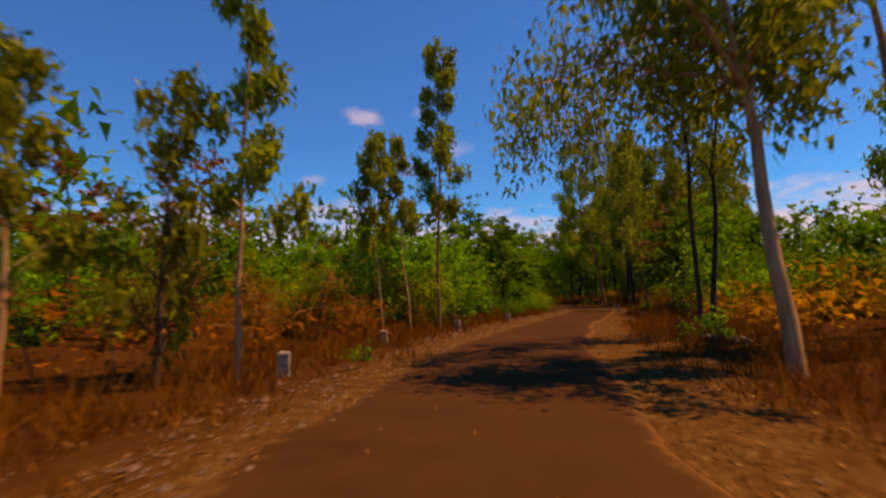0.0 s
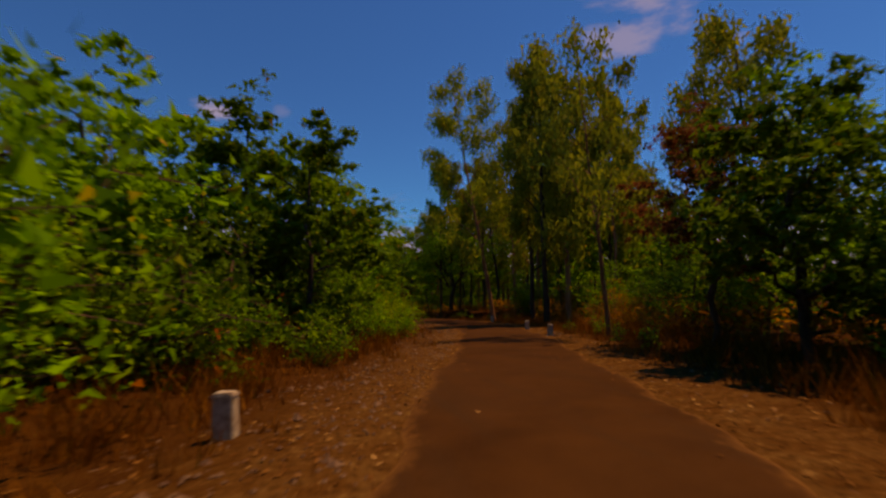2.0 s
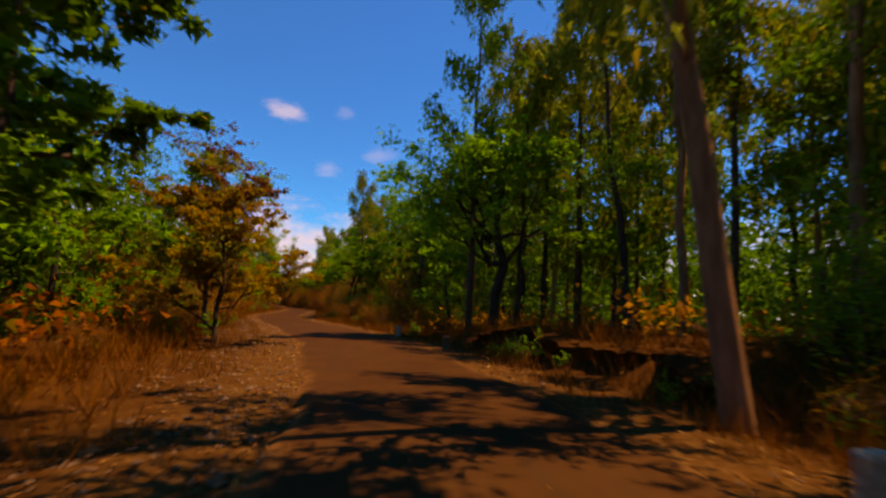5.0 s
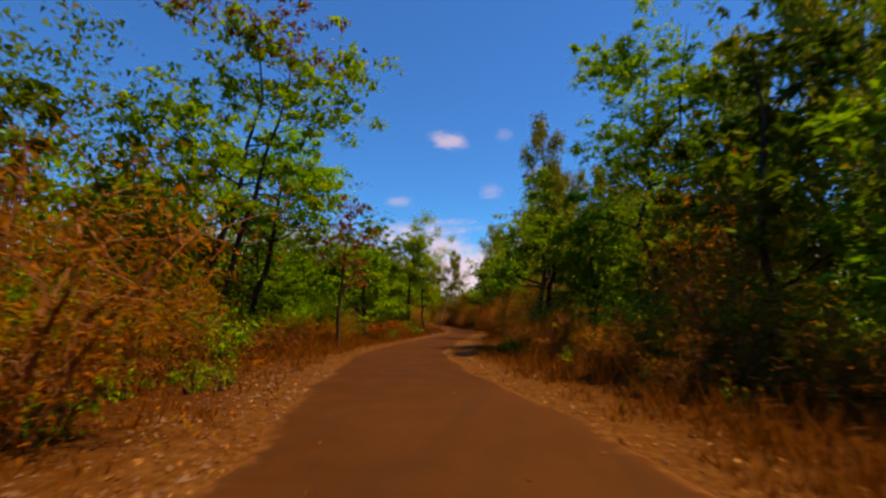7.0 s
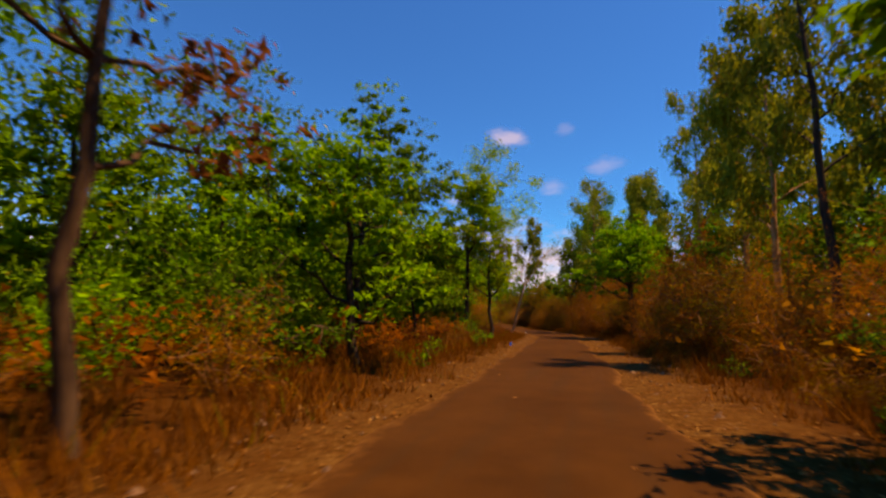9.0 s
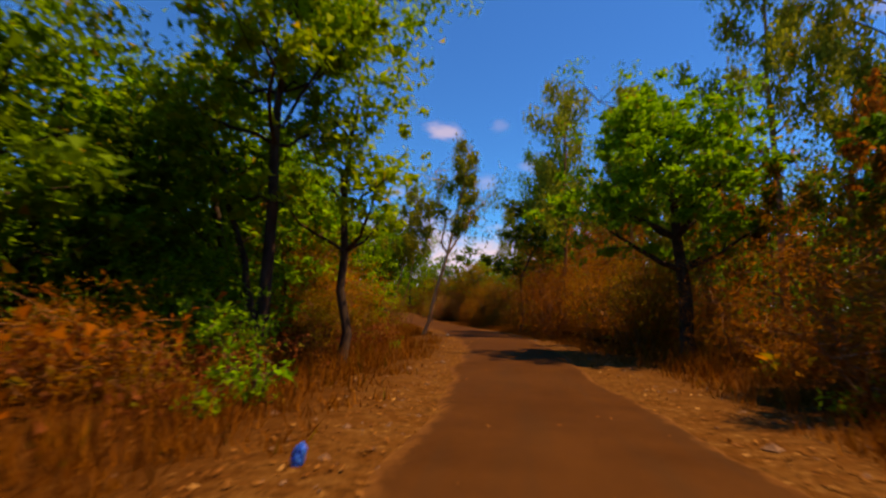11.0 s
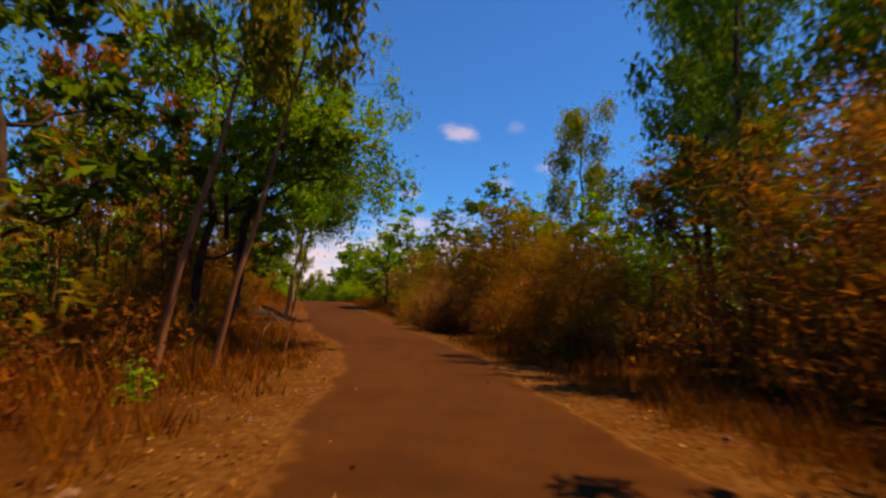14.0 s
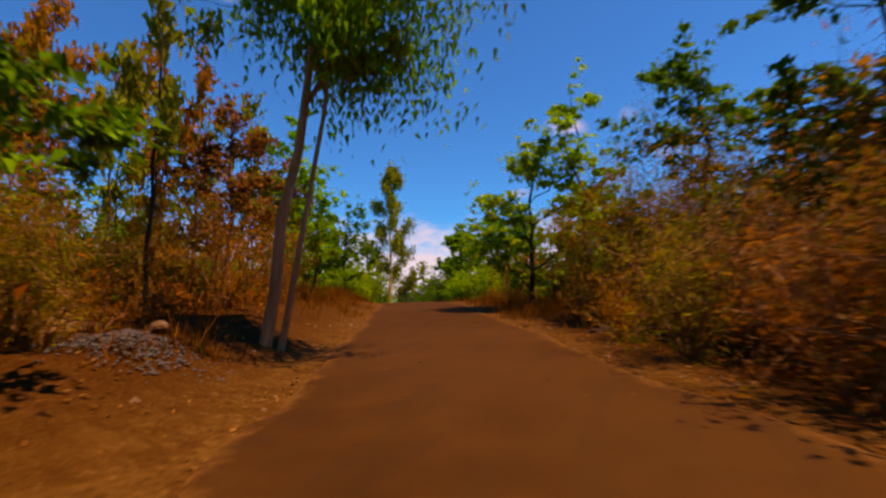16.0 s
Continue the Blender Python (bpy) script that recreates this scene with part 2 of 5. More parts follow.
# ---- the road's line and the lie of the land ----
LINE = ((-3.2, -60.0), (-1.6, -28.0), (-0.5, -8.0), (0.5, 4.1), (2.35, 13.5), (4.85, 22.4), (8.9, 33.5), (12.6, 43.5), (15.4, 53.0), (16.6, 61.0), (16.6, 67.5),
        (15.9, 76.0), (14.85, 82.4), (12.9, 91.0), (10.6, 100.0), (9.2, 108.0), (8.6, 117.0), (8.15, 127.0), (7.65, 136.2), (7.05, 146.0), (6.2, 155.0),
        (3.9, 166.3), (0.65, 178.5), (-3.4, 189.3), (-6.95, 195.8), (-18.0, 217.0), (-31.0, 241.0), (-44.0, 268.0), (-70.0, 300.0), (-110.0, 330.0))


def half(y, side):
    """The road's reach from its middle line to its left (-1) or right (1) edge."""
    if side < 0:
        return float(np.interp(y, (0, 15, 24, 60, 80, 100, 130, 145, 160, 175, 186, 195, 230), (2.5, 2.5, 1.9, 1.9, 2.1, 2.3, 2.0, 1.8, 1.75, 2.0, 2.05, 2.7, 2.3)))
    return float(np.interp(y, (0, 25, 36, 60, 75, 85, 94, 103, 145, 158, 175, 187, 196, 230), (1.6, 1.5, 1.8, 1.9, 2.4, 2.5, 2.2, 1.6, 1.5, 2.2, 2.0, 2.8, 2.8, 2.3)))


def spline(pts, step=0.5):
    out = []
    p = [Vector(q) for q in pts]
    for i in range(len(p) - 1):
        a, b, c, d = p[max(i - 1, 0)], p[i], p[i + 1], p[min(i + 2, len(p) - 1)]
        n = max(2, int((c - b).length / step))
        m0, m1 = (c - a) * 0.5, (d - b) * 0.5
        for j in range(n):
            u = j / n
            out.append((2 * u**3 - 3 * u * u + 1) * b + (u**3 - 2 * u * u + u) * m0 + (3 * u * u - 2 * u**3) * c + (u**3 - u * u) * m1)
    out.append(p[-1])
    return out


CENTRE = spline(LINE)
CXY = np.array([(q.x, q.y) for q in CENTRE])
CDIR = np.gradient(CXY, axis=0)
CDIR /= np.linalg.norm(CDIR, axis=1)[:, None]


def beside(x, y):
    """Distance to the right of the road's middle (left is negative), and the index along it."""
    x, y = np.atleast_1d(np.asarray(x, float)), np.atleast_1d(np.asarray(y, float))
    lat, idx = np.empty(len(x)), np.empty(len(x), int)
    for a in range(0, len(x), 4000):
        d = (x[a:a + 4000, None] - CXY[None, :, 0]) ** 2 + (y[a:a + 4000, None] - CXY[None, :, 1]) ** 2
        i = d.argmin(1)
        side = (x[a:a + 4000] - CXY[i, 0]) * CDIR[i, 1] - (y[a:a + 4000] - CXY[i, 1]) * CDIR[i, 0]
        lat[a:a + 4000], idx[a:a + 4000] = np.sign(side) * np.sqrt(d.min(1)), i
    return lat, idx


def ease(v, lo, hi):
    u = np.clip((v - lo) / (hi - lo), 0, 1)
    return u * u * (3 - 2 * u)


def climb(y):
    return 2.5 * ease(y, 185, 230) - 1.2 * ease(y, 236, 290)


def waves(x, y, scale, seed):
    """Smooth cheap noise for many places at once."""
    r = np.random.RandomState(seed)
    v = 0
    for i in range(7):
        a, f, ph = r.uniform(0, 6.283), r.uniform(0.6, 1.7) / scale, r.uniform(0, 6.283)
        v = v + np.sin((x * math.cos(a) + y * math.sin(a)) * f * 6.283 + ph)
    return v / 3.7


def land(x, y):
    """Height of the ground."""
    x, y = np.atleast_1d(np.asarray(x, float)), np.atleast_1d(np.asarray(y, float))
    lat, _ = beside(x, y)
    a = np.abs(lat)
    z = climb(y) - 0.035 * ease(2.3 + 0.4 * ease(y, 176, 190) - a, 0, 0.5)
    off = ease(a, 2.0, 5.0)
    z = z + off * 0.05 * waves(x, y, 1.7, 3) + ease(a, 1.9, 3.0) * 0.015 * waves(x, y, 0.6, 4)
    z = z + ease(a, 4.5, 12) * (0.12 + 0.16 * waves(x, y, 9.0, 5)) - 0.10 * ease(a, 3.2, 4.4) * (1 - ease(a, 4.6, 6.5))
    right, left = lat > 0, lat < 0
    # the earth bank cut beside the road
    cut = ease(y, 64, 68) * (1 - ease(y, 79, 83))
    ragged = 0.35 * waves(x, y, 2.2, 8) + 0.15 * waves(x, y, 0.9, 9)
    z = z + np.where(right, cut * (0.72 + 0.14 * waves(x, y, 2.6, 6)) * ease(a + ragged, 4.5, 5.25), 0)
    low = ease(y, 158, 162) * (1 - ease(y, 170, 176))
    z = z + np.where(right, low * 0.40 * ease(a + ragged, 4.6, 5.4), 0)
    z = z + np.where(left, 0.85 * ease(y, 186, 196) * (1 - ease(y, 225, 240)) * ease(a, 3.0, 5.2), 0)
    heap = ease(y, 10, 13) * (1 - ease(y, 15, 20))
    z = z + np.where(right, heap * 0.25 * ease(a, 3.4, 5.0), 0)
    return z


def height(x, y):
    return float(land(x, y)[0])


# ---- building helpers ----


def mesh_of(name, verts, faces, mat, smooth=False):
    me = bpy.data.meshes.new(name)
    me.from_pydata([tuple(v) for v in verts] if not isinstance(verts, np.ndarray) else verts.tolist(), [], faces if isinstance(faces, list) else faces.tolist())
    me.materials.append(mat)
    if smooth:
        me.polygons.foreach_set("use_smooth", [True] * len(me.polygons))
    me.update()
    return me


def part(name, me, parent, label=""):
    ob = new(name, me)
    ob.parent = parent
    return tagged(ob, label) if label else ob


def tube(points, radii, sides=6):
    """A tapered limb along points."""
    pts = [Vector(p) for p in points]
    verts, faces = [], []
    for i, p in enumerate(pts):
        d = (pts[min(i + 1, len(pts) - 1)] - pts[max(i - 1, 0)]).normalized()
        ref = Vector((1, 0, 0)) if abs(d.x) < 0.8 else Vector((0, 1, 0))
        u = d.cross(ref).normalized()
        w = d.cross(u)
        for k in range(sides):
            t = 2 * math.pi * k / sides
            verts.append(p + (u * math.cos(t) + w * math.sin(t)) * radii[i])
    for i in range(len(pts) - 1):
        for k in range(sides):
            a, b = i * sides + k, i * sides + (k + 1) % sides
            faces.append((a, b, b + sides, a + sides))
    faces.append(tuple(range((len(pts) - 1) * sides, len(pts) * sides)))
    return verts, faces


def joined(tubes):
    verts, faces = [], []
    for v, f in tubes:
        n = len(verts)
        verts += v
        faces += [tuple(i + n for i in q) for q in f]
    return verts, faces


def unit(v):
    return v / np.maximum(np.linalg.norm(v, axis=1, keepdims=True), 1e-6)


def leaves(centres, heading, length, width, rng, fold=0.12, level=0.0, small=False, grow=None):
    """One folded four-cornered blade for each centre, or a three-cornered one where small."""
    n = len(centres)
    d = unit(heading)
    s = unit(np.cross(d, rng.normal(size=(n, 3)) * (1 - level) + np.array([0, 0, 1.6 * level])))
    up = np.cross(s, d)
    L = (length * rng.uniform(0.6, 1.35, n))[:, None]
    if grow is not None:
        L = L * grow[:, None]
    W = L * (width / length)
    if small:
        v = np.stack([centres - d * L * 0.4 + s * W * 0.5, centres - d * L * 0.5 - s * W * 0.5, centres + d * L * 0.5], 1)
        return v.reshape(-1, 3), np.arange(3 * n).reshape(n, 3)
    v = np.stack([centres - d * L * 0.5, centres + s * W * 0.5 - up * L * fold, centres + d * L * 0.5 - up * L * fold * 0.6, centres - s * W * 0.5 - up * L * fold], 1)
    f = np.arange(4 * n).reshape(n, 4)
    return v.reshape(-1, 3), f


def curve_to(a, b, bend, rng, n=5, wiggle=0.05):
    a, b = np.array(a, float), np.array(b, float)
    mid = (a + b) / 2 + np.array(bend)
    u = np.linspace(0, 1, n)[:, None]
    p = (1 - u) ** 2 * a + 2 * u * (1 - u) * mid + u * u * b
    w = rng.normal(size=p.shape) * wiggle * np.linalg.norm(b - a)
    w[0] = 0
    w[-1] = 0
    return p + w


# ---- kinds of plants ----


def broadleaf(seed, h, spread, r0, fork, limbs, count, leaf=0.26, mat=None, bark=None, lean=(0, 0), stems=1, name="broadleaf_tree", top_mat=None, low=0.0, plain=False):
    """A forked tree with layered leaf clumps. fork: height of the first limb."""
    rng, count = np.random.RandomState(seed), int(count * (1.75 if plain else 3.0))
    leaf *= 0.90 if plain else 0.80
    mat, bark = mat or M_TEAK, bark or M_BARK_DARK
    tree = new(name)
    ends, wood_parts = [], []
    for k in range(stems):
        az = rng.uniform(0, 6.283)
        foot = np.array([math.cos(az), math.sin(az), 0]) * (0.35 if stems > 1 else 0)
        tip = np.array([lean[0] + rng.normal() * 0.25 + foot[0] * 4, lean[1] + rng.normal() * 0.25 + foot[1] * 4, h * rng.uniform(0.78, 0.88)])
        axis = curve_to(foot - np.array([0, 0, 0.2]), tip, rng.normal(size=3) * np.array([0.05, 0.05, 0]) * h, rng, 9, 0.012)
        rad = r0 * np.array([1.35, 1.0, 0.92, 0.84, 0.72, 0.58, 0.42, 0.27, 0.12]) / math.sqrt(stems)
        if plain:
            wood_parts.append(tube(axis, rad, 6))
        else:
            v, f = tube(axis, rad, 8)
            part("trunk", mesh_of("trunk", v, f, bark, True), tree)
        per = max(3, limbs // stems)
        for i in range(per):
            u = (i + rng.uniform(0, 0.8)) / per
            z = fork + (h * 0.80 - fork) * u
            j = min(7, max(1, int(z / tip[2] * 8)))
            start = axis[j]
            a = i * 2.4 + rng.uniform(-0.5, 0.5) + seed
            reach = spread * (0.95 - 0.55 * u * u) * rng.uniform(0.7, 1.1)
            end = start + np.array([math.cos(a) * reach, math.sin(a) * reach, reach * rng.uniform(0.25, 0.7) + 0.3])
            end[2] = min(end[2], h * 0.97)
            lp = curve_to(start, end, (0, 0, -0.12 * reach), rng, 6, 0.03)
            lr = np.linspace(rad[j] * 0.55, 0.012, 6)
            tubes = [tube(lp, lr, 3 if plain else 5)]
            ends += [(lp[q], 0.75) for q in (3, 4, 5)]
            for q in (2, 3, 4):
                b = a + rng.choice([-1, 1]) * rng.uniform(0.5, 1.1)
                e = lp[q] + np.array([math.cos(b), math.sin(b), rng.uniform(0.1, 0.8)]) * reach * rng.uniform(0.25, 0.45)
                e[2] = min(e[2], h)
                tubes.append(tube(curve_to(lp[q], e, (0, 0, 0), rng, 4, 0.04), np.linspace(lr[q] * 0.6, 0.008, 4), 3) if not plain else tube([lp[q], e], [lr[q] * 0.6, 0.008], 3))
                ends.append((e, 1.0))
            if plain:
                wood_parts += tubes
            else:
                v, f = joined(tubes)
                part("limb", mesh_of("limb", v, f, bark, True), tree)
        ends += [(tip, 1.0), (tip + np.array([0.3, 0.2, h * 0.09]), 0.8), (axis[7], 0.8)]
    if plain:
        v, f = joined(wood_parts)
        part("trunk", mesh_of("trunk", v, f, bark, True), tree)
    c = np.array([e for e, _ in ends])
    wgt = np.array([w for _, w in ends]) * rng.uniform(0.5, 1.5, len(ends))
    size = np.clip(spread * 0.20, 0.32, 0.95)
    sprays = 4 if plain else 6
    c = np.repeat(c, sprays, 0) + np.clip(rng.normal(size=(len(c) * sprays, 3)), -1.6, 1.6) * np.array([0.90, 0.90, 0.42]) * size
    wgt = np.repeat(wgt, sprays) * rng.uniform(0.1, 1.6, len(c))
    pick = rng.choice(len(c), count, p=wgt / wgt.sum())
    jig = np.clip(rng.normal(size=(count, 3)), -1.5, 1.5) * np.array([0.34, 0.34, 0.14]) * size * rng.uniform(0.6, 1.2, len(c))[pick][:, None]
    inner = np.random.RandomState(seed + 7000).uniform(size=count) < 0.12
    jig[inner] *= 0.5
    grow = np.where(inner, 1.6, 1.0)
    pos = c[pick] + jig
    pos[:, 2] = np.minimum(pos[:, 2], h * 1.04 + 0.25 * jig[:, 2])
    if low:
        keep = pos[:, 2] > low
        pos, jig, grow = pos[keep], jig[keep], grow[keep]
    head = jig * np.array([1, 1, 0.3]) + rng.normal(size=pos.shape) * size * 0.3 + np.array([0, 0, -0.18 * size])
    if top_mat:
        high = pos[:, 2] + rng.normal(size=len(pos)) * h * 0.06 > h * 0.77
        v, f = leaves(pos[high], head[high], leaf, leaf * 0.55, rng, level=0.45, small=True, grow=grow[high])
        part("young_leaves", mesh_of("young_leaves", v, f, top_mat), tree, "reddish leaves at the top")
        pos, head, grow = pos[~high], head[~high], grow[~high]
    v, f = leaves(pos, head, leaf, leaf * 0.62, rng, level=0.75, small=True, grow=grow)
    part("crown", mesh_of("crown", v, f, mat), tree)
    return tree


def eucalyptus(seed, h, width, r0, bare, count, lean=(0, 0), leaf=0.30, mat=None, bark=None, limbs=13, name="eucalyptus_tree", bend=(0, 0), droop=1.0, taper=0.5, plain=False):
    """A slender tree with hanging tassels of narrow leaves. bare: height of the clear trunk."""
    rng, count = np.random.RandomState(seed), int(count * (1.75 if plain else 2.5))
    leaf *= 0.92 if plain else 0.80
    mat, bark = mat or M_EUC, bark or M_BARK_PALE
    tree = new(name)
    top = (lean[0], lean[1], h)
    axis = curve_to((0, 0, -0.2), top, (bend[0], bend[1], 0), rng, 11, 0.003)
    rad = r0 * np.linspace(1.12, 0.10, 11)
    if not plain:
        v, f = tube(axis, rad, 8)
        part("trunk", mesh_of("trunk", v, f, bark, True), tree)
    c, wgt, wood_parts = [], [], [tube(axis, rad, 6)]
    for i in range(limbs):
        u = (i + rng.uniform(0, 0.9)) / limbs
        z = bare + (h - bare) * u * 0.97
        g = z / h * 10
        j = min(9, int(g))
        start = axis[j] + (axis[j + 1] - axis[j]) * (g - j)
        a = i * 2.4 + rng.uniform(-0.6, 0.6) + seed
        reach = width * rng.uniform(0.55, 1.1) * (1.05 - taper * u)
        end = start + np.array([math.cos(a) * reach, math.sin(a) * reach, reach * rng.uniform(0.5, 1.1)])
        lp = curve_to(start, end, (0, 0, 0.14 * reach), rng, 6, 0.03)
        lr = np.linspace(max(0.014, rad[j] * 0.42), 0.008, 6)
        tubes = [tube(lp, lr, 3 if plain else 5)]
        for q in (2, 3, 4, 5):
            b = a + rng.uniform(-1.2, 1.2)
            e = lp[q] + np.array([math.cos(b), math.sin(b), rng.uniform(-0.5, 0.5)]) * reach * rng.uniform(0.15, 0.35)
            tubes.append(tube([lp[q], e], [lr[q] * 0.5, 0.006], 3))
            c.append(e)
            wgt.append(1.0)
            c.append(lp[q])
            wgt.append(0.6)
        if plain:
            wood_parts += tubes
        else:
            v, f = joined(tubes)
            part("limb", mesh_of("limb", v, f, bark, True), tree)
    if plain:
        v, f = joined(wood_parts)
        part("trunk", mesh_of("trunk", v, f, bark, True), tree)
    for q in (8, 9, 10):
        c.append(axis[q])
        wgt.append(1.2)
    c, wgt = np.array(c), np.array(wgt) * rng.uniform(0.2, 1.4, len(c))
    pick = rng.choice(len(c), count, p=wgt / wgt.sum())
    size = np.clip(width * 0.14, 0.15, 0.36)
    jig = np.clip(rng.normal(size=(count, 3)), -1.7, 1.7) * np.array([size * 0.8, size * 0.8, size * 1.5 * droop])
    jig[:, 2] -= size * 0.9 * droop
    inner = np.random.RandomState(seed + 7000).uniform(size=count) < 0.15
    jig[inner] *= 0.6
    pos = c[pick] + jig
    head = rng.normal(size=(count, 3)) * 0.45 + np.array([0, 0, -1.0 * droop])
    v, f = leaves(pos, head, leaf, leaf * 0.42, rng, small=True, grow=np.where(inner, 1.6, 1.0))
    part("crown", mesh_of("crown", v, f, mat), tree)
    return tree


def shrub(seed, h, width, count, leaf=0.16, mat=None, twig=None, stems=9, twigs=20, name="shrub", hang=0.0, narrow=0.5):
    """A many-stemmed bush with leaves to the ground on an uneven dome."""
    rng, count = np.random.RandomState(seed), int(count * 2.2)
    leaf *= 0.70
    mat, twig = mat or M_TEAK, twig or M_TWIG_DARK
    bush = new(name)
    tubes, c = [], []
    for i in range(stems):
        a = i * 2.4 + rng.uniform(-0.5, 0.5)
        reach = width * rng.uniform(0.25, 1.0)
        end = np.array([math.cos(a) * reach, math.sin(a) * reach, h * rng.uniform(0.55, 1.0) * (1.1 - 0.55 * reach / width)])
        lp = curve_to((math.cos(a) * 0.12, math.sin(a) * 0.12, -0.1), end, (0, 0, 0.18 * h), rng, 6, 0.035)
        tubes.append(tube(lp, np.linspace(0.03 + 0.006 * h, 0.008, 6), 3))
        for q in (1, 2, 3, 4, 5):
            c.append(lp[q])
            for _ in range(max(1, twigs // stems)):
                e = lp[q] + rng.normal(size=3) * np.array([0.28, 0.28, 0.2]) * width
                e[2] = np.clip(e[2], 0.1, h * 1.02)
                tubes.append(tube([lp[q], e], [0.012, 0.005], 3))
                c.append(e)
    v, f = joined(tubes)
    part("branchwork", mesh_of("branchwork", v, f, twig), bush)
    c = np.array(c)
    pick = rng.choice(len(c), count)
    size = width * 0.11 + 0.04
    jig = np.clip(rng.normal(size=(count, 3)), -1.7, 1.7) * np.array([size, size, size * 0.75])
    inner = np.random.RandomState(seed + 7000).uniform(size=count) < 0.15
    jig[inner] *= 0.5
    pos = c[pick] + jig
    pos[:, 2] = np.clip(pos[:, 2], 0.04, None)
    head = jig + rng.normal(size=(count, 3)) * size * 0.7 + np.array([0, 0, -hang])
    v, f = leaves(pos, head, leaf, leaf * narrow, rng, small=True, grow=np.where(inner, 1.7, 1.0))
    part("foliage", mesh_of("foliage", v, f, mat), bush)
    return bush


def bough(tree, start, end, count, leaf, mat, bark, seed, thick=0.06, hang=1.0, width=0.42):
    """One more limb with its own hanging or layered leaves."""
    r, count = np.random.RandomState(seed), int(count * 2.4)
    leaf *= 0.7
    a, e = np.array(start, float), np.array(end, float)
    reach = np.linalg.norm(e - a)
    lp = curve_to(a, e, (0, 0, 0.16 * reach), r, 8, 0.02)
    tubes, c = [tube(lp, np.linspace(thick, 0.012, 8), 6)], []
    for q in range(2, 8):
        for _ in range(3):
            t = lp[q] + r.normal(size=3) * np.array([0.2, 0.2, 0.12]) * reach
            tubes.append(tube([lp[q], (lp[q] + t) / 2 + r.normal(size=3) * 0.06, t], [thick * 0.3, 0.012, 0.005], 3))
            c.append(t)
    v, f = joined(tubes)
    part("limb", mesh_of("limb", v, f, bark, True), tree)
    c = np.array(c)
    pos = c[r.choice(len(c), count)] + r.normal(size=(count, 3)) * np.array([0.27, 0.27, 0.20 + 0.3 * hang]) - np.array([0, 0, 0.25 * hang])
    head = r.normal(size=(count, 3)) * (1.0 - 0.55 * hang) + np.array([0, 0, -0.3 - 0.7 * hang])
    v, f = leaves(pos, head, leaf, leaf * width, r, level=0.4 * (1 - hang), small=True)
    part("crown", mesh_of("crown", v, f, mat), tree)


class Stock:
    """Plants built once and set out many times."""

    def __init__(self, built, label, category, group):
        self.built, self.fresh = built, [True] * len(built)
        for ob in built:
            tagged(ob, label, category, group)

    def set(self, which, x, y, turn, size=1.0, tall=1.0, sink=0.05):
        ob = self.built[which % len(self.built)]
        z = height(x, y) - sink
        if self.fresh[which % len(self.built)]:
            self.fresh[which % len(self.built)] = False
            ob.matrix_basis = Matrix.LocRotScale((x, y, z), Euler((0, 0, turn)), None)
            return ob
        return copy_thing(ob, Matrix.LocRotScale((x, y, z), Euler((0, 0, turn)), (size, size, size * tall)))


def stand(ob, x, y, turn=0.0, label="", category="tree", sink=0.05):
    ob.matrix_basis = Matrix.LocRotScale((x, y, height(x, y) - sink), Euler((0, 0, radians(turn))), None)
    return tagged(ob, label, category)


# ---- ground and road ----
gx = np.concatenate([np.linspace(-700, -90, 10), np.linspace(-80, -34, 16), np.arange(-32, 36, 0.9), np.linspace(38, 90, 16), np.linspace(110, 700, 10)])
gy = np.concatenate([np.linspace(-500, -60, 8), np.linspace(-50, -14, 14), np.arange(-12, 216, 0.9), np.arange(217, 300, 2.0), np.linspace(310, 1400, 14)])
X, Y = np.meshgrid(gx, gy)
gz = land(X.ravel(), Y.ravel())
glat, _ = beside(X.ravel(), Y.ravel())
nx, ny = len(gx), len(gy)
gi = np.arange(nx * ny).reshape(ny, nx)
gf = np.stack([gi[:-1, :-1], gi[:-1, 1:], gi[1:, 1:], gi[1:, :-1]], -1).reshape(-1, 4)
ground_mesh = mesh_of("ground", np.stack([X.ravel(), Y.ravel(), gz], 1), gf, M_SOIL, True)
att = ground_mesh.attributes.new("beside", "FLOAT", "POINT")
att.data.foreach_set("value", (1 - ease(np.abs(glat), 2.2, 4.6)).astype(np.float32))
ground = tagged(new("ground", ground_mesh), "dry reddish-brown soil with dusty pale shoulders", "ground", kind="structure")

rng = np.random.RandomState(11)
verts, faces, across = [], [], []
cols = (-1.0, -0.93, -0.8, -0.5, -0.2, 0.2, 0.5, 0.8, 0.93, 1.0)
for i, (p, d) in enumerate(zip(CXY, CDIR)):
    n = np.array([d[1], -d[0]])
    edge_l = half(p[1], -1) + 0.10 * math.sin(i * 0.31) + 0.07 * math.sin(i * 0.83 + 1) + rng.uniform(-0.05, 0.05)
    edge_r = half(p[1], 1) + 0.10 * math.sin(i * 0.27 + 2) + 0.07 * math.sin(i * 0.71) + rng.uniform(-0.05, 0.05)
    for c in cols:
        q = p + n * c * (edge_l if c < 0 else edge_r)
        z = 0.035 * (1 - c * c) + 0.012 - (0.05 if abs(c) == 1 else 0) + float(climb(q[1]))
        verts.append((q[0], q[1], z))
        across.append(abs(c))
m = len(cols)
for i in range(len(CXY) - 1):
    for k in range(m - 1):
        faces.append((i * m + k, i * m + k + 1, (i + 1) * m + k + 1, (i + 1) * m + k))
road_mesh = mesh_of("road", verts, faces, M_ROAD, True)
road_mesh.attributes.new("across", "FLOAT", "POINT").data.foreach_set("value", np.array(across, np.float32))
road = tagged(new("road", road_mesh), "narrow worn asphalt road dusted with brown soil at the edges", "road", kind="structure")



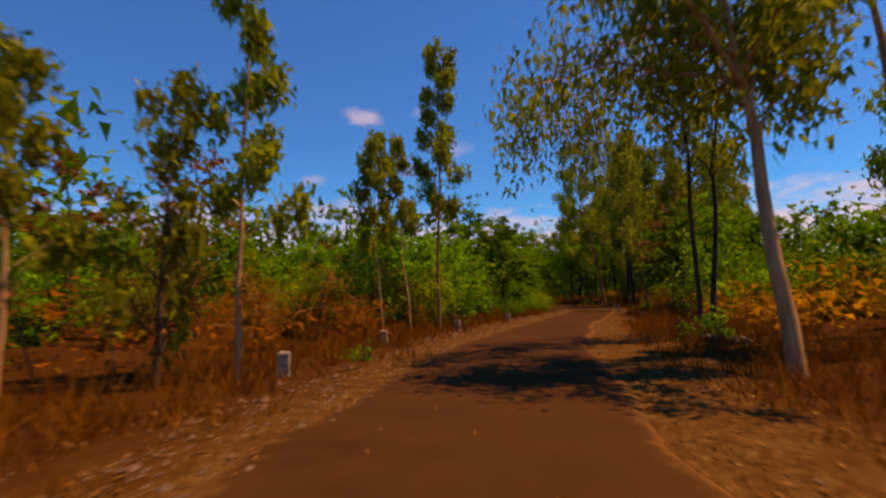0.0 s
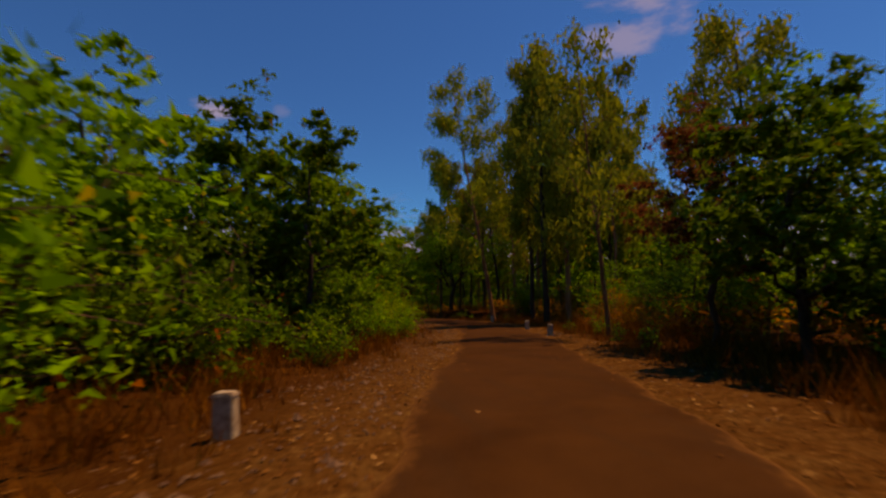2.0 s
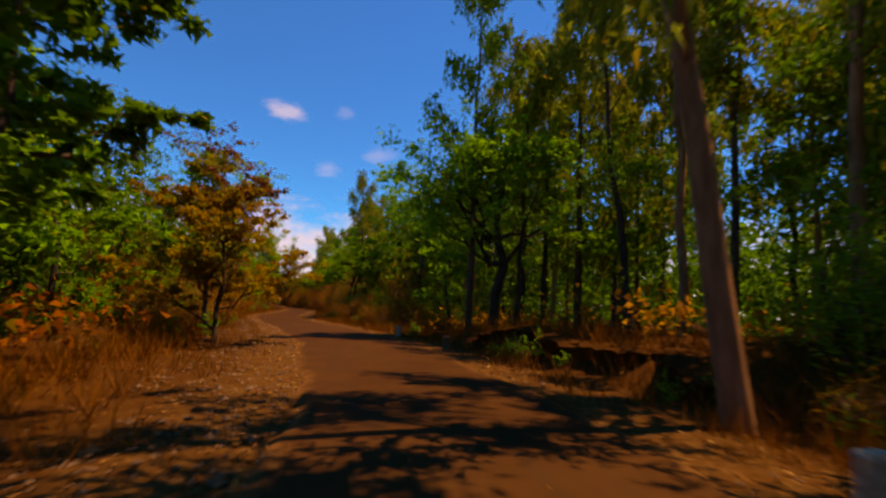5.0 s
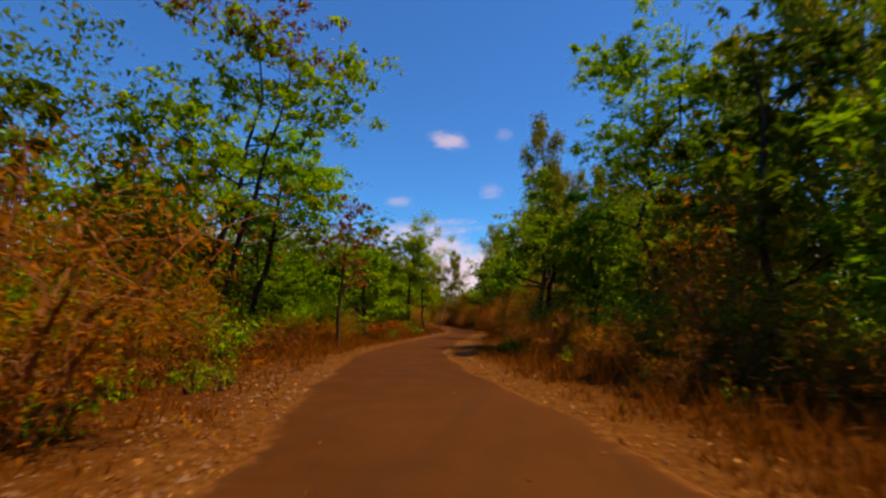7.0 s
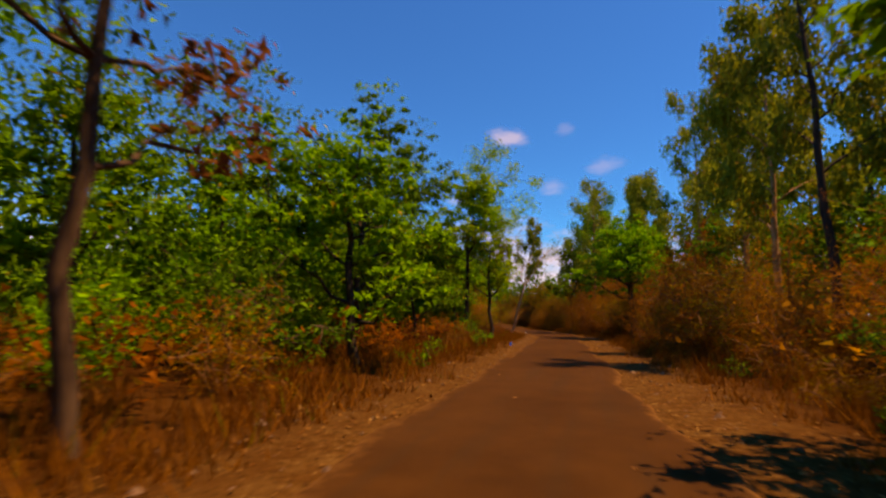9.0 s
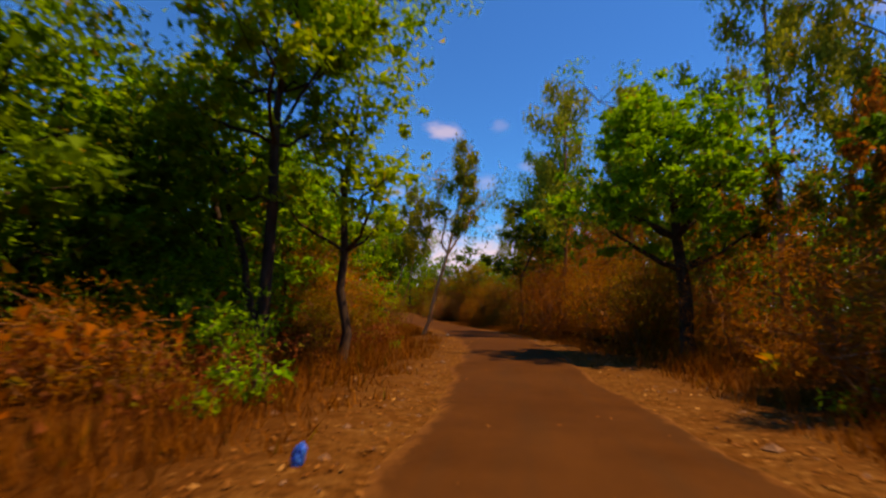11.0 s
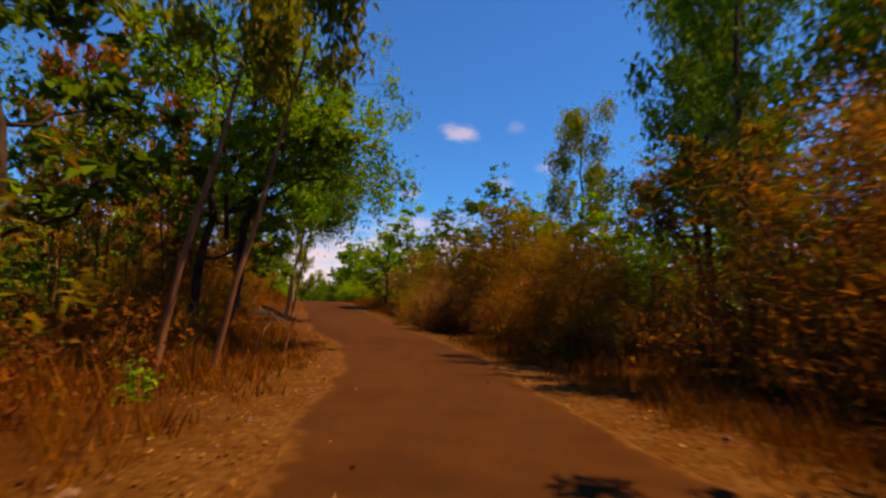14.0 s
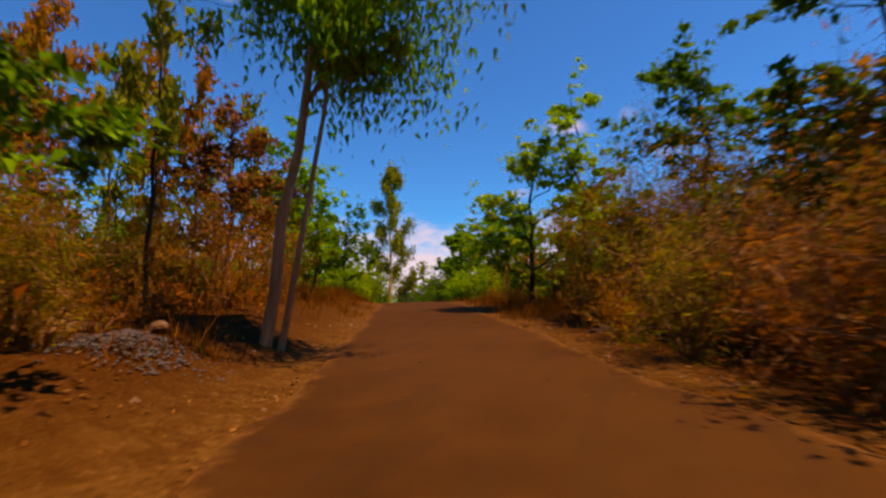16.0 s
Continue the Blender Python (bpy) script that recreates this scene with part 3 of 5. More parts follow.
def earth_bank(y0, y1, side, reach, tall, seed, label):
    """A low cut bank with a ragged face, an overhanging lip and a back that runs into the ground."""
    r = np.random.RandomState(seed)
    profile = ((-0.55, -0.12), (-0.25, 0.16), (-0.12, 0.42), (-0.10, 0.70), (-0.18, 0.90), (0.0, 1.0), (0.35, 1.03), (0.9, 0.92), (1.9, 0.30), (2.6, -0.35))
    i0, i1 = int(np.abs(CXY[:, 1] - y0).argmin()), int(np.abs(CXY[:, 1] - y1).argmin())
    verts, faces, k = [], [], len(profile)
    for step, i in enumerate(range(i0, i1)):
        for half_step in (0, 1):
            p = CXY[i] * (1 - half_step * 0.5) + CXY[i + 1] * half_step * 0.5
            end = min(1.0, (step + 0.5 * half_step) / 6, (i1 - i - 0.5 * half_step) / 6)
            wob = 0.22 * math.sin(step * 0.55 + seed) + 0.16 * math.sin(step * 1.3) + r.normal() * 0.05
            h = tall * ease(end, 0, 1) * (1 + 0.16 * math.sin(step * 0.37 + 1) + 0.05 * r.normal())
            for off, up in profile:
                lat = side * (reach + wob + off + r.normal() * 0.035)
                x, y = p[0] + lat * CDIR[i, 1], p[1] - lat * CDIR[i, 0]
                verts.append((x, y, up * h + r.normal() * 0.025 - 0.05 * (1 - end)))
    n = len(verts) // k
    for a in range(n - 1):
        for b in range(k - 1):
            q = (a * k + b, a * k + b + 1, (a + 1) * k + b + 1, (a + 1) * k + b)
            faces.append(q if side > 0 else q[::-1])
    tagged(new("earth_bank", mesh_of("earth_bank", verts, faces, M_SOIL)), label, "bank", kind="structure")


earth_bank(65.5, 79.0, 1, 4.95, 0.78, 4, "low cut bank of dark red earth beside the road")
earth_bank(152.0, 172.0, 1, 5.0, 0.42, 7, "low worn bank of brown earth under the thickets")
earth_bank(86.0, 107.0, -1, 6.3, 0.42, 9, "low ragged bank of red earth under bracken")

# ---- single trees along the left of the road ----
E_PALE = "slender eucalyptus with pale bark and hanging grey-green leaves"
stand(eucalyptus(101, 10.5, 1.15, 0.062, 2.6, 1200, lean=(0.1, 0.2), leaf=0.31, limbs=14), -4.1, 10.2, 0, E_PALE + " beside the verge")
stand(eucalyptus(102, 5.6, 0.9, 0.06, 0.6, 420, lean=(0.2, 0.0), leaf=0.29, bark=M_TWIG_DARK), -5.0, 9.0, 40, "young eucalyptus sapling with dark stem and drooping leaves")
stand(eucalyptus(103, 8.3, 0.9, 0.045, 3.6, 760, lean=(-0.6, 0.2), leaf=0.31), -2.5, 21.2, 80, "small eucalyptus with a thin clear stem in green scrub")
stand(eucalyptus(104, 8.6, 0.9, 0.045, 3.8, 760, lean=(-0.7, 0.0), leaf=0.31), -1.4, 22.2, 10, "small leaning eucalyptus with a thin stem in green scrub")
stand(eucalyptus(105, 14.2, 1.35, 0.09, 5.2, 1900, lean=(0.3, 0.0), leaf=0.34, limbs=18, bark=M_BARK_RED), -0.2, 24.4, 30, "tall narrow eucalyptus with reddish bark beside a marker stone")
stand(eucalyptus(137, 5.8, 1.0, 0.05, 1.5, 560, leaf=0.31, limbs=11), -6.8, 7.9, 0, E_PALE + " over the clearing")
stand(broadleaf(131, 7.0, 2.7, 0.11, 0.9, 10, 2100, 0.25, low=0.4), -2.8, 30.6, 0, "dense green tree behind the dry grass")
stand(broadleaf(132, 6.8, 2.6, 0.12, 1.2, 10, 2000, 0.26, low=0.4), 0.4, 35.5, 0, "dense green tree behind the dry grass")
stand(broadleaf(106, 8.2, 2.6, 0.10, 1.0, 9, 3600, 0.24, mat=M_DEEP, low=0.4), 4.9, 42.0, 0, "bright green roadside tree leafy to the ground")
stand(broadleaf(107, 10.0, 3.4, 0.13, 1.4, 10, 4600, 0.25, low=0.5), 5.6, 48.0, 60, "bright green spreading tree over the verge")
stand(broadleaf(108, 10.0, 3.0, 0.14, 1.8, 10, 4200, 0.27, low=0.6), 8.8, 58.5, 120, "tall green roadside tree with layered leaves")
stand(broadleaf(109, 11.5, 3.3, 0.16, 2.2, 10, 3449, 0.34, mat=M_DEEP), 9.2, 68.0, 20, "tall dark green tree crowding the road")
stand(broadleaf(110, 6.6, 2.5, 0.08, 0.9, 13, 5200, 0.17, mat=M_RUST, top_mat=M_RED, low=0.3), 11.2, 76.8, 0, "small tree with rusty leaves, redder at the top")
stand(broadleaf(111, 8.2, 2.4, 0.11, 2.2, 9, 2300, 0.23, mat=M_MIX), 9.4, 82.5, 0, "olive and rusty tree beside the rusty one")
stand(broadleaf(112, 16.4, 4.9, 0.17, 5.0, 13, 3000, 0.32, stems=2, top_mat=M_RED, lean=(3.2, 0)), 2.3, 101.4, 0, "tall many-stemmed tree with green leaves and reddish tips")
stand(broadleaf(113, 14.0, 4.4, 0.18, 6.0, 11, 2800, 0.33, lean=(2.6, 0.3)), -1.2, 110.2, 0, "tall forked tree with a leaning dark trunk")
stand(broadleaf(138, 9.4, 3.0, 0.14, 1.6, 11, 2600, 0.27, low=0.5), 2.3, 122.0, 0, "leafy green tree closing the verge")
stand(broadleaf(114, 10.4, 2.2, 0.11, 3.6, 10, 620, 0.24, mat=M_RED, bark=M_TWIG_DARK), 3.9, 111.6, 0, "thin tree with sparse reddish leaves")
layered = broadleaf(116, 14.8, 3.5, 0.17, 5.4, 15, 4000, 0.27, mat=M_LIGHT, lean=(0.5, 0))
for bx, by, bz, bn, bs in ((3.7, -0.5, 10.2, 520, 71), (3.3, 0.5, 12.6, 520, 72), (3.0, -0.9, 8.2, 420, 73), (2.4, 0.2, 14.4, 400, 74)):
    bough(layered, (0.2, 0, 6.2 + 1.6 * (bs - 71) % 5), (bx, by, bz), bn, 0.27, M_LIGHT, M_BARK_DARK, bs, 0.05, 0.1, 0.6)
stand(layered, 0.6, 143.6, 0, "tall dark-trunked tree with feathery green layers")
stand(broadleaf(117, 10.2, 2.7, 0.14, 3.2, 12, 1150, 0.25, mat=M_LIGHT, lean=(1.1, 0.2)), 2.1, 145.0, 90, "forked black-stemmed tree with light green leaves")
stand(broadleaf(118, 10.0, 2.0, 0.12, 5.5, 7, 600, 0.26, lean=(-2.6, 0.5)), 0.0, 144.6, 0, "leaning thin tree with a dark stem")
stand(broadleaf(119, 8.4, 3.0, 0.13, 1.4, 11, 3449, 0.29, low=0.4), -2.6, 157.0, 0, "dense green tree hung with creepers")
stand(broadleaf(129, 12.4, 3.8, 0.16, 2.4, 12, 3400, 0.29), -7.6, 167.6, 0, "tall green tree rising over brown scrub")
stand(broadleaf(130, 12.2, 3.8, 0.16, 2.4, 12, 3400, 0.29), -8.2, 161.0, 50, "tall dark green tree rising over brown scrub")
stand(broadleaf(133, 12.5, 3.2, 0.08, 2.0, 13, 4000, 0.22, mat=M_DEEP, low=0.8), 0.2, 133.6, 0, "dense green tree rising over withered scrub")
stand(broadleaf(134, 12.0, 3.0, 0.15, 2.0, 13, 3200, 0.24, mat=M_DEEP, low=0.8), -0.6, 127.5, 40, "dense dark green tree rising over withered scrub")
stand(broadleaf(140, 11.0, 4.0, 0.15, 3.0, 14, 3400, 0.27, mat=M_DEEP), -11.6, 190.6, 0, "broad dark green tree hanging over the bank")
stand(broadleaf(135, 8.6, 1.9, 0.10, 2.6, 10, 1300, 0.24, mat=M_RED, bark=M_TWIG_DARK), -19.3, 204.2, 0, "slim tree with rusty red leaves on the bank")
spreading = broadleaf(121, 14.5, 4.5, 0.22, 3.8, 14, 3800, 0.31, stems=2, lean=(0.4, 1.0))
for bx, by, bz, bn, bs in ((4.7, 3.8, 7.8, 900, 51), (2.8, 2.8, 10.6, 800, 52), (1.6, 2.0, 13.6, 600, 53), (4.2, 0.6, 7.0, 700, 54), (2.0, -3.6, 8.4, 700, 55), (4.8, 3.4, 6.6, 700, 56)):
    bough(spreading, (0.3, 0.3, 3.8 + bs % 5 * 0.9), (bx, by, bz), bn, 0.29, M_TEAK, M_BARK_DARK, bs, 0.09, 0.3, 0.58)
stand(spreading, -7.8, 183.1, 0, "large dark two-stemmed tree with spreading green limbs")
for ex, ey, eh, el, en in ((-4.6, 176.9, 12.5, 2.2, 123), (-4.1, 178.0, 11.5, 2.4, 136)):
    stand(eucalyptus(en, eh, 1.7, 0.075, 6.2, 1250, lean=(el, 0.5), leaf=0.32, limbs=12, bark=M_BARK_RED), ex, ey, 0, "slim leaning eucalyptus with smooth orange bark")
# the forked eucalyptus that leans over the verge
lean_euc = eucalyptus(124, 12.5, 1.5, 0.125, 6.2, 1500, lean=(2.9, 0.3), leaf=0.31, limbs=11, bark=M_BARK_PALE, bend=(0.55, 0))
for bx, by, bz, bn, bs in ((4.6, 0.2, 9.4, 300, 91), (0.6, 0.4, 10.8, 320, 92)):
    bough(lean_euc, (1.55, 0.1, 5.2), (bx, by, bz), bn, 0.30, M_EUC, M_BARK_PALE, bs, 0.075)
stand(lean_euc, 0.9, 163.7, 0, "leaning forked eucalyptus with smooth pale orange bark")
tall_euc = eucalyptus(125, 15.0, 2.4, 0.125, 6.0, 2200, lean=(2.1, 0.4), leaf=0.36, limbs=15, mat=M_TEAK, bark=M_BARK_PALE)
for bx, by, bz, bn, bs in ((3.9, 0.5, 9.4, 380, 61), (3.4, -0.9, 8.2, 300, 62), (3.4, 0.4, 12.4, 380, 63), (0.0, -0.8, 9.8, 320, 64), (4.9, 0.1, 8.9, 340, 65), (3.6, 1.0, 7.4, 300, 66), (2.9, 1.5, 6.3, 260, 67), (4.7, 1.0, 8.4, 280, 68), (-1.2, 0.6, 8.6, 300, 69)):
    bough(tall_euc, (0.9 + 0.25 * ((bs - 61) % 5), 0.1, 5.4 + 0.9 * ((bs - 61) % 5)), (bx, by, bz), bn, 0.34, M_TEAK, M_BARK_RED, bs, 0.045)
stand(tall_euc, -13.2, 199.2, 0, "tall leaning eucalyptus with peeling pale bark")
stand(eucalyptus(126, 11.0, 1.6, 0.075, 6.0, 1015, lean=(1.9, 0.2), leaf=0.34, limbs=9, bark=M_BARK_PALE), -12.95, 199.4, 0, "thinner eucalyptus stem beside the tall one")
stand(eucalyptus(127, 18.0, 3.3, 0.18, 0.8, 3770, leaf=0.50, limbs=22, mat=M_EUC, taper=0.85), -35.6, 245.5, 0, "far cone-shaped tree at the end of the road")
stand(broadleaf(128, 11.5, 3.2, 0.16, 1.6, 12, 2760, 0.52, mat=M_TEAK, low=0.5), -27.5, 249.0, 0, "far rounded green tree by the road")

# ---- single trees along the right ----
big_euc = eucalyptus(201, 11.5, 2.4, 0.14, 4.4, 1900, lean=(-0.2, 1.4), leaf=0.36, limbs=15, bark=M_BARK_PALE)
for bx, by, bz, bn, bs in ((-3.5, 2.4, 6.3, 170, 31), (-2.7, 3.2, 7.4, 190, 32), (-2.4, -0.6, 7.4, 240, 34), (-1.6, 4.2, 6.4, 190, 35), (1.8, 2.0, 7.2, 300, 36)):
    bough(big_euc, (-0.2, 0.6, 5.0 + bs % 3 * 0.5), (bx, by, bz), bn, 0.34, M_EUC, M_BARK_PALE, bs)
for ax, ay, az, bx, by, bz, bs in ((-2.7, 3.2, 7.4, -3.4, 4.9, 5.4, 37), (-2.7, 3.2, 7.4, -2.6, 5.2, 6.2, 38), (-1.6, 4.2, 6.4, -1.4, 5.6, 5.3, 39), (-1.6, 4.2, 6.4, -2.2, 5.5, 5.8, 40), (-3.5, 2.4, 6.3, -4.0, 3.6, 5.2, 42)):
    bough(big_euc, (ax, ay, az), (bx, by, bz), 130, 0.32, M_EUC, M_BARK_PALE, bs, 0.03)
stand(big_euc, 5.85, 8.6, 0, "large eucalyptus with pale bark and wide limbs over the road")
twin = eucalyptus(202, 13.5, 2.1, 0.08, 4.5, 480, lean=(-0.9, -1.4), leaf=0.34, bark=M_BARK_DARK)
stand(twin, 8.1, 16.2, 0, "dark-stemmed tree with bare lower branches")
stand(eucalyptus(203, 14.0, 2.1, 0.085, 4.5, 480, lean=(0.2, -1.2), leaf=0.34, bark=M_BARK_DARK), 8.7, 16.7, 70, "dark-stemmed twin tree with bare lower branches")
stand(eucalyptus(204, 15.0, 1.8, 0.14, 8.0, 1305, lean=(-1.2, 0), leaf=0.34, bark=M_BARK_RED), 12.0, 12.5, 0, "eucalyptus with a tall bare reddish trunk")
stand(eucalyptus(205, 19.5, 2.8, 0.2, 5.0, 4060, leaf=0.41, limbs=18, bark=M_BARK_DARK), 20.6, 55.6, 0, "tall eucalyptus rising over the bend")
stand(eucalyptus(206, 17.5, 2.8, 0.2, 4.0, 3770, leaf=0.41, limbs=18, bark=M_BARK_RED), 22.5, 56.0, 0, "tall eucalyptus with a reddish trunk in the grove")
stand(eucalyptus(207, 15.5, 2.4, 0.2, 3.5, 3190, leaf=0.41, limbs=16, bark=M_BARK_DARK), 22.0, 60.5, 0, "tall eucalyptus with a reddish trunk in the grove")
for gx_, gy_, gh, gs in ((27.6, 99.5, 23.5, 231), (27.4, 76.2, 22.5, 232), (29.5, 93.5, 22.5, 234), (30.0, 66.0, 19.5, 235)):
    stand(eucalyptus(gs, gh, 3.0, 0.17, 6.5, 2300, leaf=0.40, limbs=17, bark=M_BARK_DARK if gs % 2 else M_BARK_RED), gx_, gy_, gs * 53 % 360, "very tall eucalyptus standing over the grove")
stand(broadleaf(208, 8.6, 2.3, 0.11, 2.2, 11, 2300, 0.19, mat=M_RED, bark=M_TWIG_DARK), 16.8, 37.4, 0, "brown-leaved tree among the eucalyptus")
stand(eucalyptus(209, 13.5, 3.0, 0.10, 3.4, 1000, lean=(-1.0, 0), leaf=0.34, limbs=14, bark=M_TWIG), 17.3, 43.5, 0, "thin-leaved tree with a dark forked trunk")
oak = broadleaf(210, 11.8, 4.9, 0.27, 3.7, 14, 2500, 0.27, low=3.4)
for bx, by, bz, bn, bs in ((-3.4, -1.0, 8.4, 460, 41), (-3.6, 0.8, 7.0, 420, 43), (-2.4, -1.2, 9.8, 380, 44)):
    bough(oak, (0, 0, 3.5 + bs % 4 * 0.4), (bx, by, bz), bn, 0.31, M_TEAK, M_BARK_DARK, bs, 0.10, 0.14, 0.6)
stand(oak, 22.0, 83.4, 0, "broad spreading green tree with a stout dark trunk")
for sx, sy, sh, sl, sr, sb, sn in ((23.6, 84.0, 15, -0.4, 0.15, 6, 901), (25.4, 85.0, 16, 0.3, 0.15, 8, 902), (26.2, 82.4, 18, -0.3, 0.19, 9, 903),
                                   (26.6, 78.4, 17, -1.6, 0.17, 9, 904), (33.0, 86.0, 17, 0.2, 0.18, 9, 905), (38.0, 88.0, 17, -0.4, 0.2, 9, 906),
                                   (29.5, 84.5, 19, 0.3, 0.2, 10, 907), (31.0, 79.0, 17, 0.2, 0.17, 9, 908), (28.0, 74.5, 16, -0.6, 0.16, 8, 909)):
    stand(eucalyptus(sn, sh, 2.0, sr, sb, 1885, lean=(sl, 0.2), leaf=0.36, limbs=13, bark=M_TWIG_DARK if sn % 2 else M_BARK_DARK), sx, sy, sn * 37 % 360,
          "tall straight tree with a bare dark trunk above the bank")
stand(broadleaf(211, 5.5, 2.2, 0.13, 3.0, 8, 1035, 0.26), 27.4, 81.0, 0, "small forked tree with a flat green crown")
leafy = broadleaf(212, 19.0, 4.4, 0.2, 4.6, 17, 5200, 0.29, stems=2, low=3.6)
stand(leafy, 20.5, 107.6, 0, "tall leafy green tree beside the road")
stand(eucalyptus(245, 17.4, 2.7, 0.16, 6.0, 2600, leaf=0.34, limbs=16, lean=(-0.6, 0), bark=M_BARK_DARK), 16.6, 125.6, 0, "tall grey-green eucalyptus behind the dark-trunked tree")
stand(eucalyptus(213, 17.0, 2.6, 0.18, 5.0, 2900, leaf=0.38, limbs=15, bark=M_BARK_RED), 25.5, 104.5, 0, "tall eucalyptus with reddish bark behind green trees")
stand(broadleaf(214, 8.4, 3.5, 0.24, 3.2, 14, 3200, 0.25, stems=2, low=2.8), 15.0, 112.4, 0, "green tree with a dark trunk over dry scrub")
rounded = broadleaf(215, 11.0, 3.6, 0.24, 3.2, 15, 4600, 0.28, mat=M_TEAK)
for bx, by, bz, bn, bs in ((-2.6, 1.2, 9.6, 360, 83),):
    bough(rounded, (-0.1, 0, 4.0 + 0.7 * (bs - 81)), (bx, by, bz), bn, 0.28, M_TEAK, M_BARK_DARK, bs, 0.07, 0.1, 0.6)
stand(rounded, 12.6, 149.6, 0, "rounded bright green tree with a stout forked trunk")
stand(eucalyptus(216, 17.0, 2.6, 0.18, 5.0, 3480, leaf=0.38, limbs=16), 15.0, 169.0, 0, "tall grey-green eucalyptus behind the brown scrub")
stand(eucalyptus(241, 21.5, 3.4, 0.2, 8.0, 3000, leaf=0.38, limbs=18, bark=M_BARK_RED), 19.0, 157.0, 0, "very tall eucalyptus behind the rounded tree")
stand(eucalyptus(242, 21.0, 3.2, 0.2, 8.0, 2600, leaf=0.38, limbs=17, bark=M_BARK_DARK), 21.0, 151.5, 70, "very tall eucalyptus behind the rounded tree")
stand(eucalyptus(243, 16.2, 2.6, 0.15, 5.0, 2200, leaf=0.34, limbs=16, bark=M_TWIG), 9.9, 164.4, 20, "tall grey-green eucalyptus over brown thickets")
stand(eucalyptus(217, 18.0, 3.2, 0.2, 5.0, 4060, leaf=0.38, limbs=18, lean=(-1.0, 0), bark=M_BARK_RED), 16.4, 171.0, 0, "tall drooping tree with a reddish trunk")
stand(eucalyptus(244, 17.5, 2.9, 0.16, 5.0, 2800, leaf=0.34, limbs=17, mat=M_DEEP, bark=M_BARK_DARK), 11.4, 180.2, 0, "tall dark green eucalyptus over brown thickets")
stand(broadleaf(218, 13.5, 2.5, 0.10, 5.0, 15, 4200, 0.25, mat=M_DEEP, lean=(1.6, -0.3)), 6.9, 169.9, 0, "dark green tree with a thin trunk in brown scrub")
for gx_, gy_, gh, gs in ((9.6, 188.6, 16.5, 271), (9.2, 184.2, 17.5, 272), (11.5, 190.0, 16.5, 273)):
    stand(eucalyptus(gs, gh, 2.9, 0.15, 4.5, 2300, leaf=0.34, limbs=17, mat=M_DEEP, bark=M_BARK_DARK), gx_, gy_, gs * 53 % 360, "tall dense dark eucalyptus over brown thickets")
for gx_, gy_, gh, gs in ((22.5, 41.0, 13.0, 274), (25.5, 46.0, 14.5, 275)):
    stand(eucalyptus(gs, gh, 2.6, 0.14, 3.6, 2000, leaf=0.36, limbs=15, bark=M_TWIG_DARK), gx_, gy_, gs * 53 % 360, "tall thin-leaved eucalyptus in the grove")
stand(broadleaf(219, 8.5, 3.2, 0.14, 3.0, 11, 2600, 0.20, mat=M_RUST), 8.6, 186.5, 0, "brown-leaved tree with a thin dark trunk")
twisted = broadleaf(220, 8.3, 3.7, 0.17, 2.2, 13, 2300, 0.21, mat=M_MIX, bark=M_TWIG_DARK, low=3.4)
for bx, by, bz, bn, bs in ((-2.7, -0.8, 3.4, 26, 101), (-2.0, -1.4, 5.2, 40, 102), (1.8, -1.2, 4.4, 30, 103), (-1.2, -1.6, 2.4, 12, 104)):
    bough(twisted, (-0.1, 0, 1.3 + bs % 4 * 0.5), (bx, by, bz), bn, 0.2, M_DRY, M_TWIG, bs, 0.05, 0.35)
stand(twisted, 1.4, 198.0, 0, "olive-brown tree with bare twisted lower limbs")
stand(broadleaf(251, 12.6, 1.7, 0.09, 1.8, 10, 1100, 0.27, mat=M_LIGHT), -8.3, 213.2, 0, "slim light green tree above the bushes")
stand(broadleaf(252, 10.2, 2.7, 0.12, 2.0, 10, 1900, 0.27, mat=M_DEEP), -3.2, 208.2, 0, "flat-topped dark green tree above dry bushes")
stand(broadleaf(253, 9.6, 3.0, 0.12, 0.8, 11, 2600, 0.27, mat=M_LIGHT, low=0.3), -10.6, 213.6, 0, "bright yellow-green tree leafy to the ground")
stand(eucalyptus(254, 15.5, 3.0, 0.16, 5.0, 2700, leaf=0.36, limbs=14, bark=M_BARK_DARK), 6.3, 205.5, 0, "tall eucalyptus over brown thickets")
stand(broadleaf(257, 6.0, 2.7, 0.12, 1.2, 12, 2200, 0.20, mat=M_RUST, bark=M_TWIG_DARK), -0.4, 202.2, 0, "small rusty-brown tree over dry thickets")
stand(eucalyptus(255, 19.0, 2.8, 0.18, 7.0, 2400, leaf=0.36, limbs=16, bark=M_BARK_DARK), 13.0, 199.4, 60, "tall eucalyptus over brown thickets")
for wx, wy, wh, ws, wn_, wm in ((15.6, 33.2, 7.2, 2.7, 261, M_DEEP), (18.2, 35.6, 8.4, 2.8, 262, M_TEAK), (16.4, 29.4, 6.6, 2.5, 263, M_DEEP), (20.6, 33.0, 7.4, 2.9, 264, M_DEEP)):
    stand(broadleaf(wn_, wh, ws, 0.12, 1.0, 11, 2300, 0.26, mat=wm, low=0.3), wx, wy, wn_ * 31 % 360, "dense dark green tree leafy to the ground")
stand(eucalyptus(237, 19.5, 2.3, 0.16, 7.0, 1700, leaf=0.36, limbs=15, mat=M_DEEP, bark=M_TWIG_DARK), 20.9, 82.6, 0, "very tall slim eucalyptus above the bank")
stand(eucalyptus(236, 20.5, 4.3, 0.19, 5.0, 4500, leaf=0.36, limbs=19, lean=(-3.3, 0), bark=M_BARK_RED), 20.7, 65.4, 0, "very tall eucalyptus leaning over the bend")
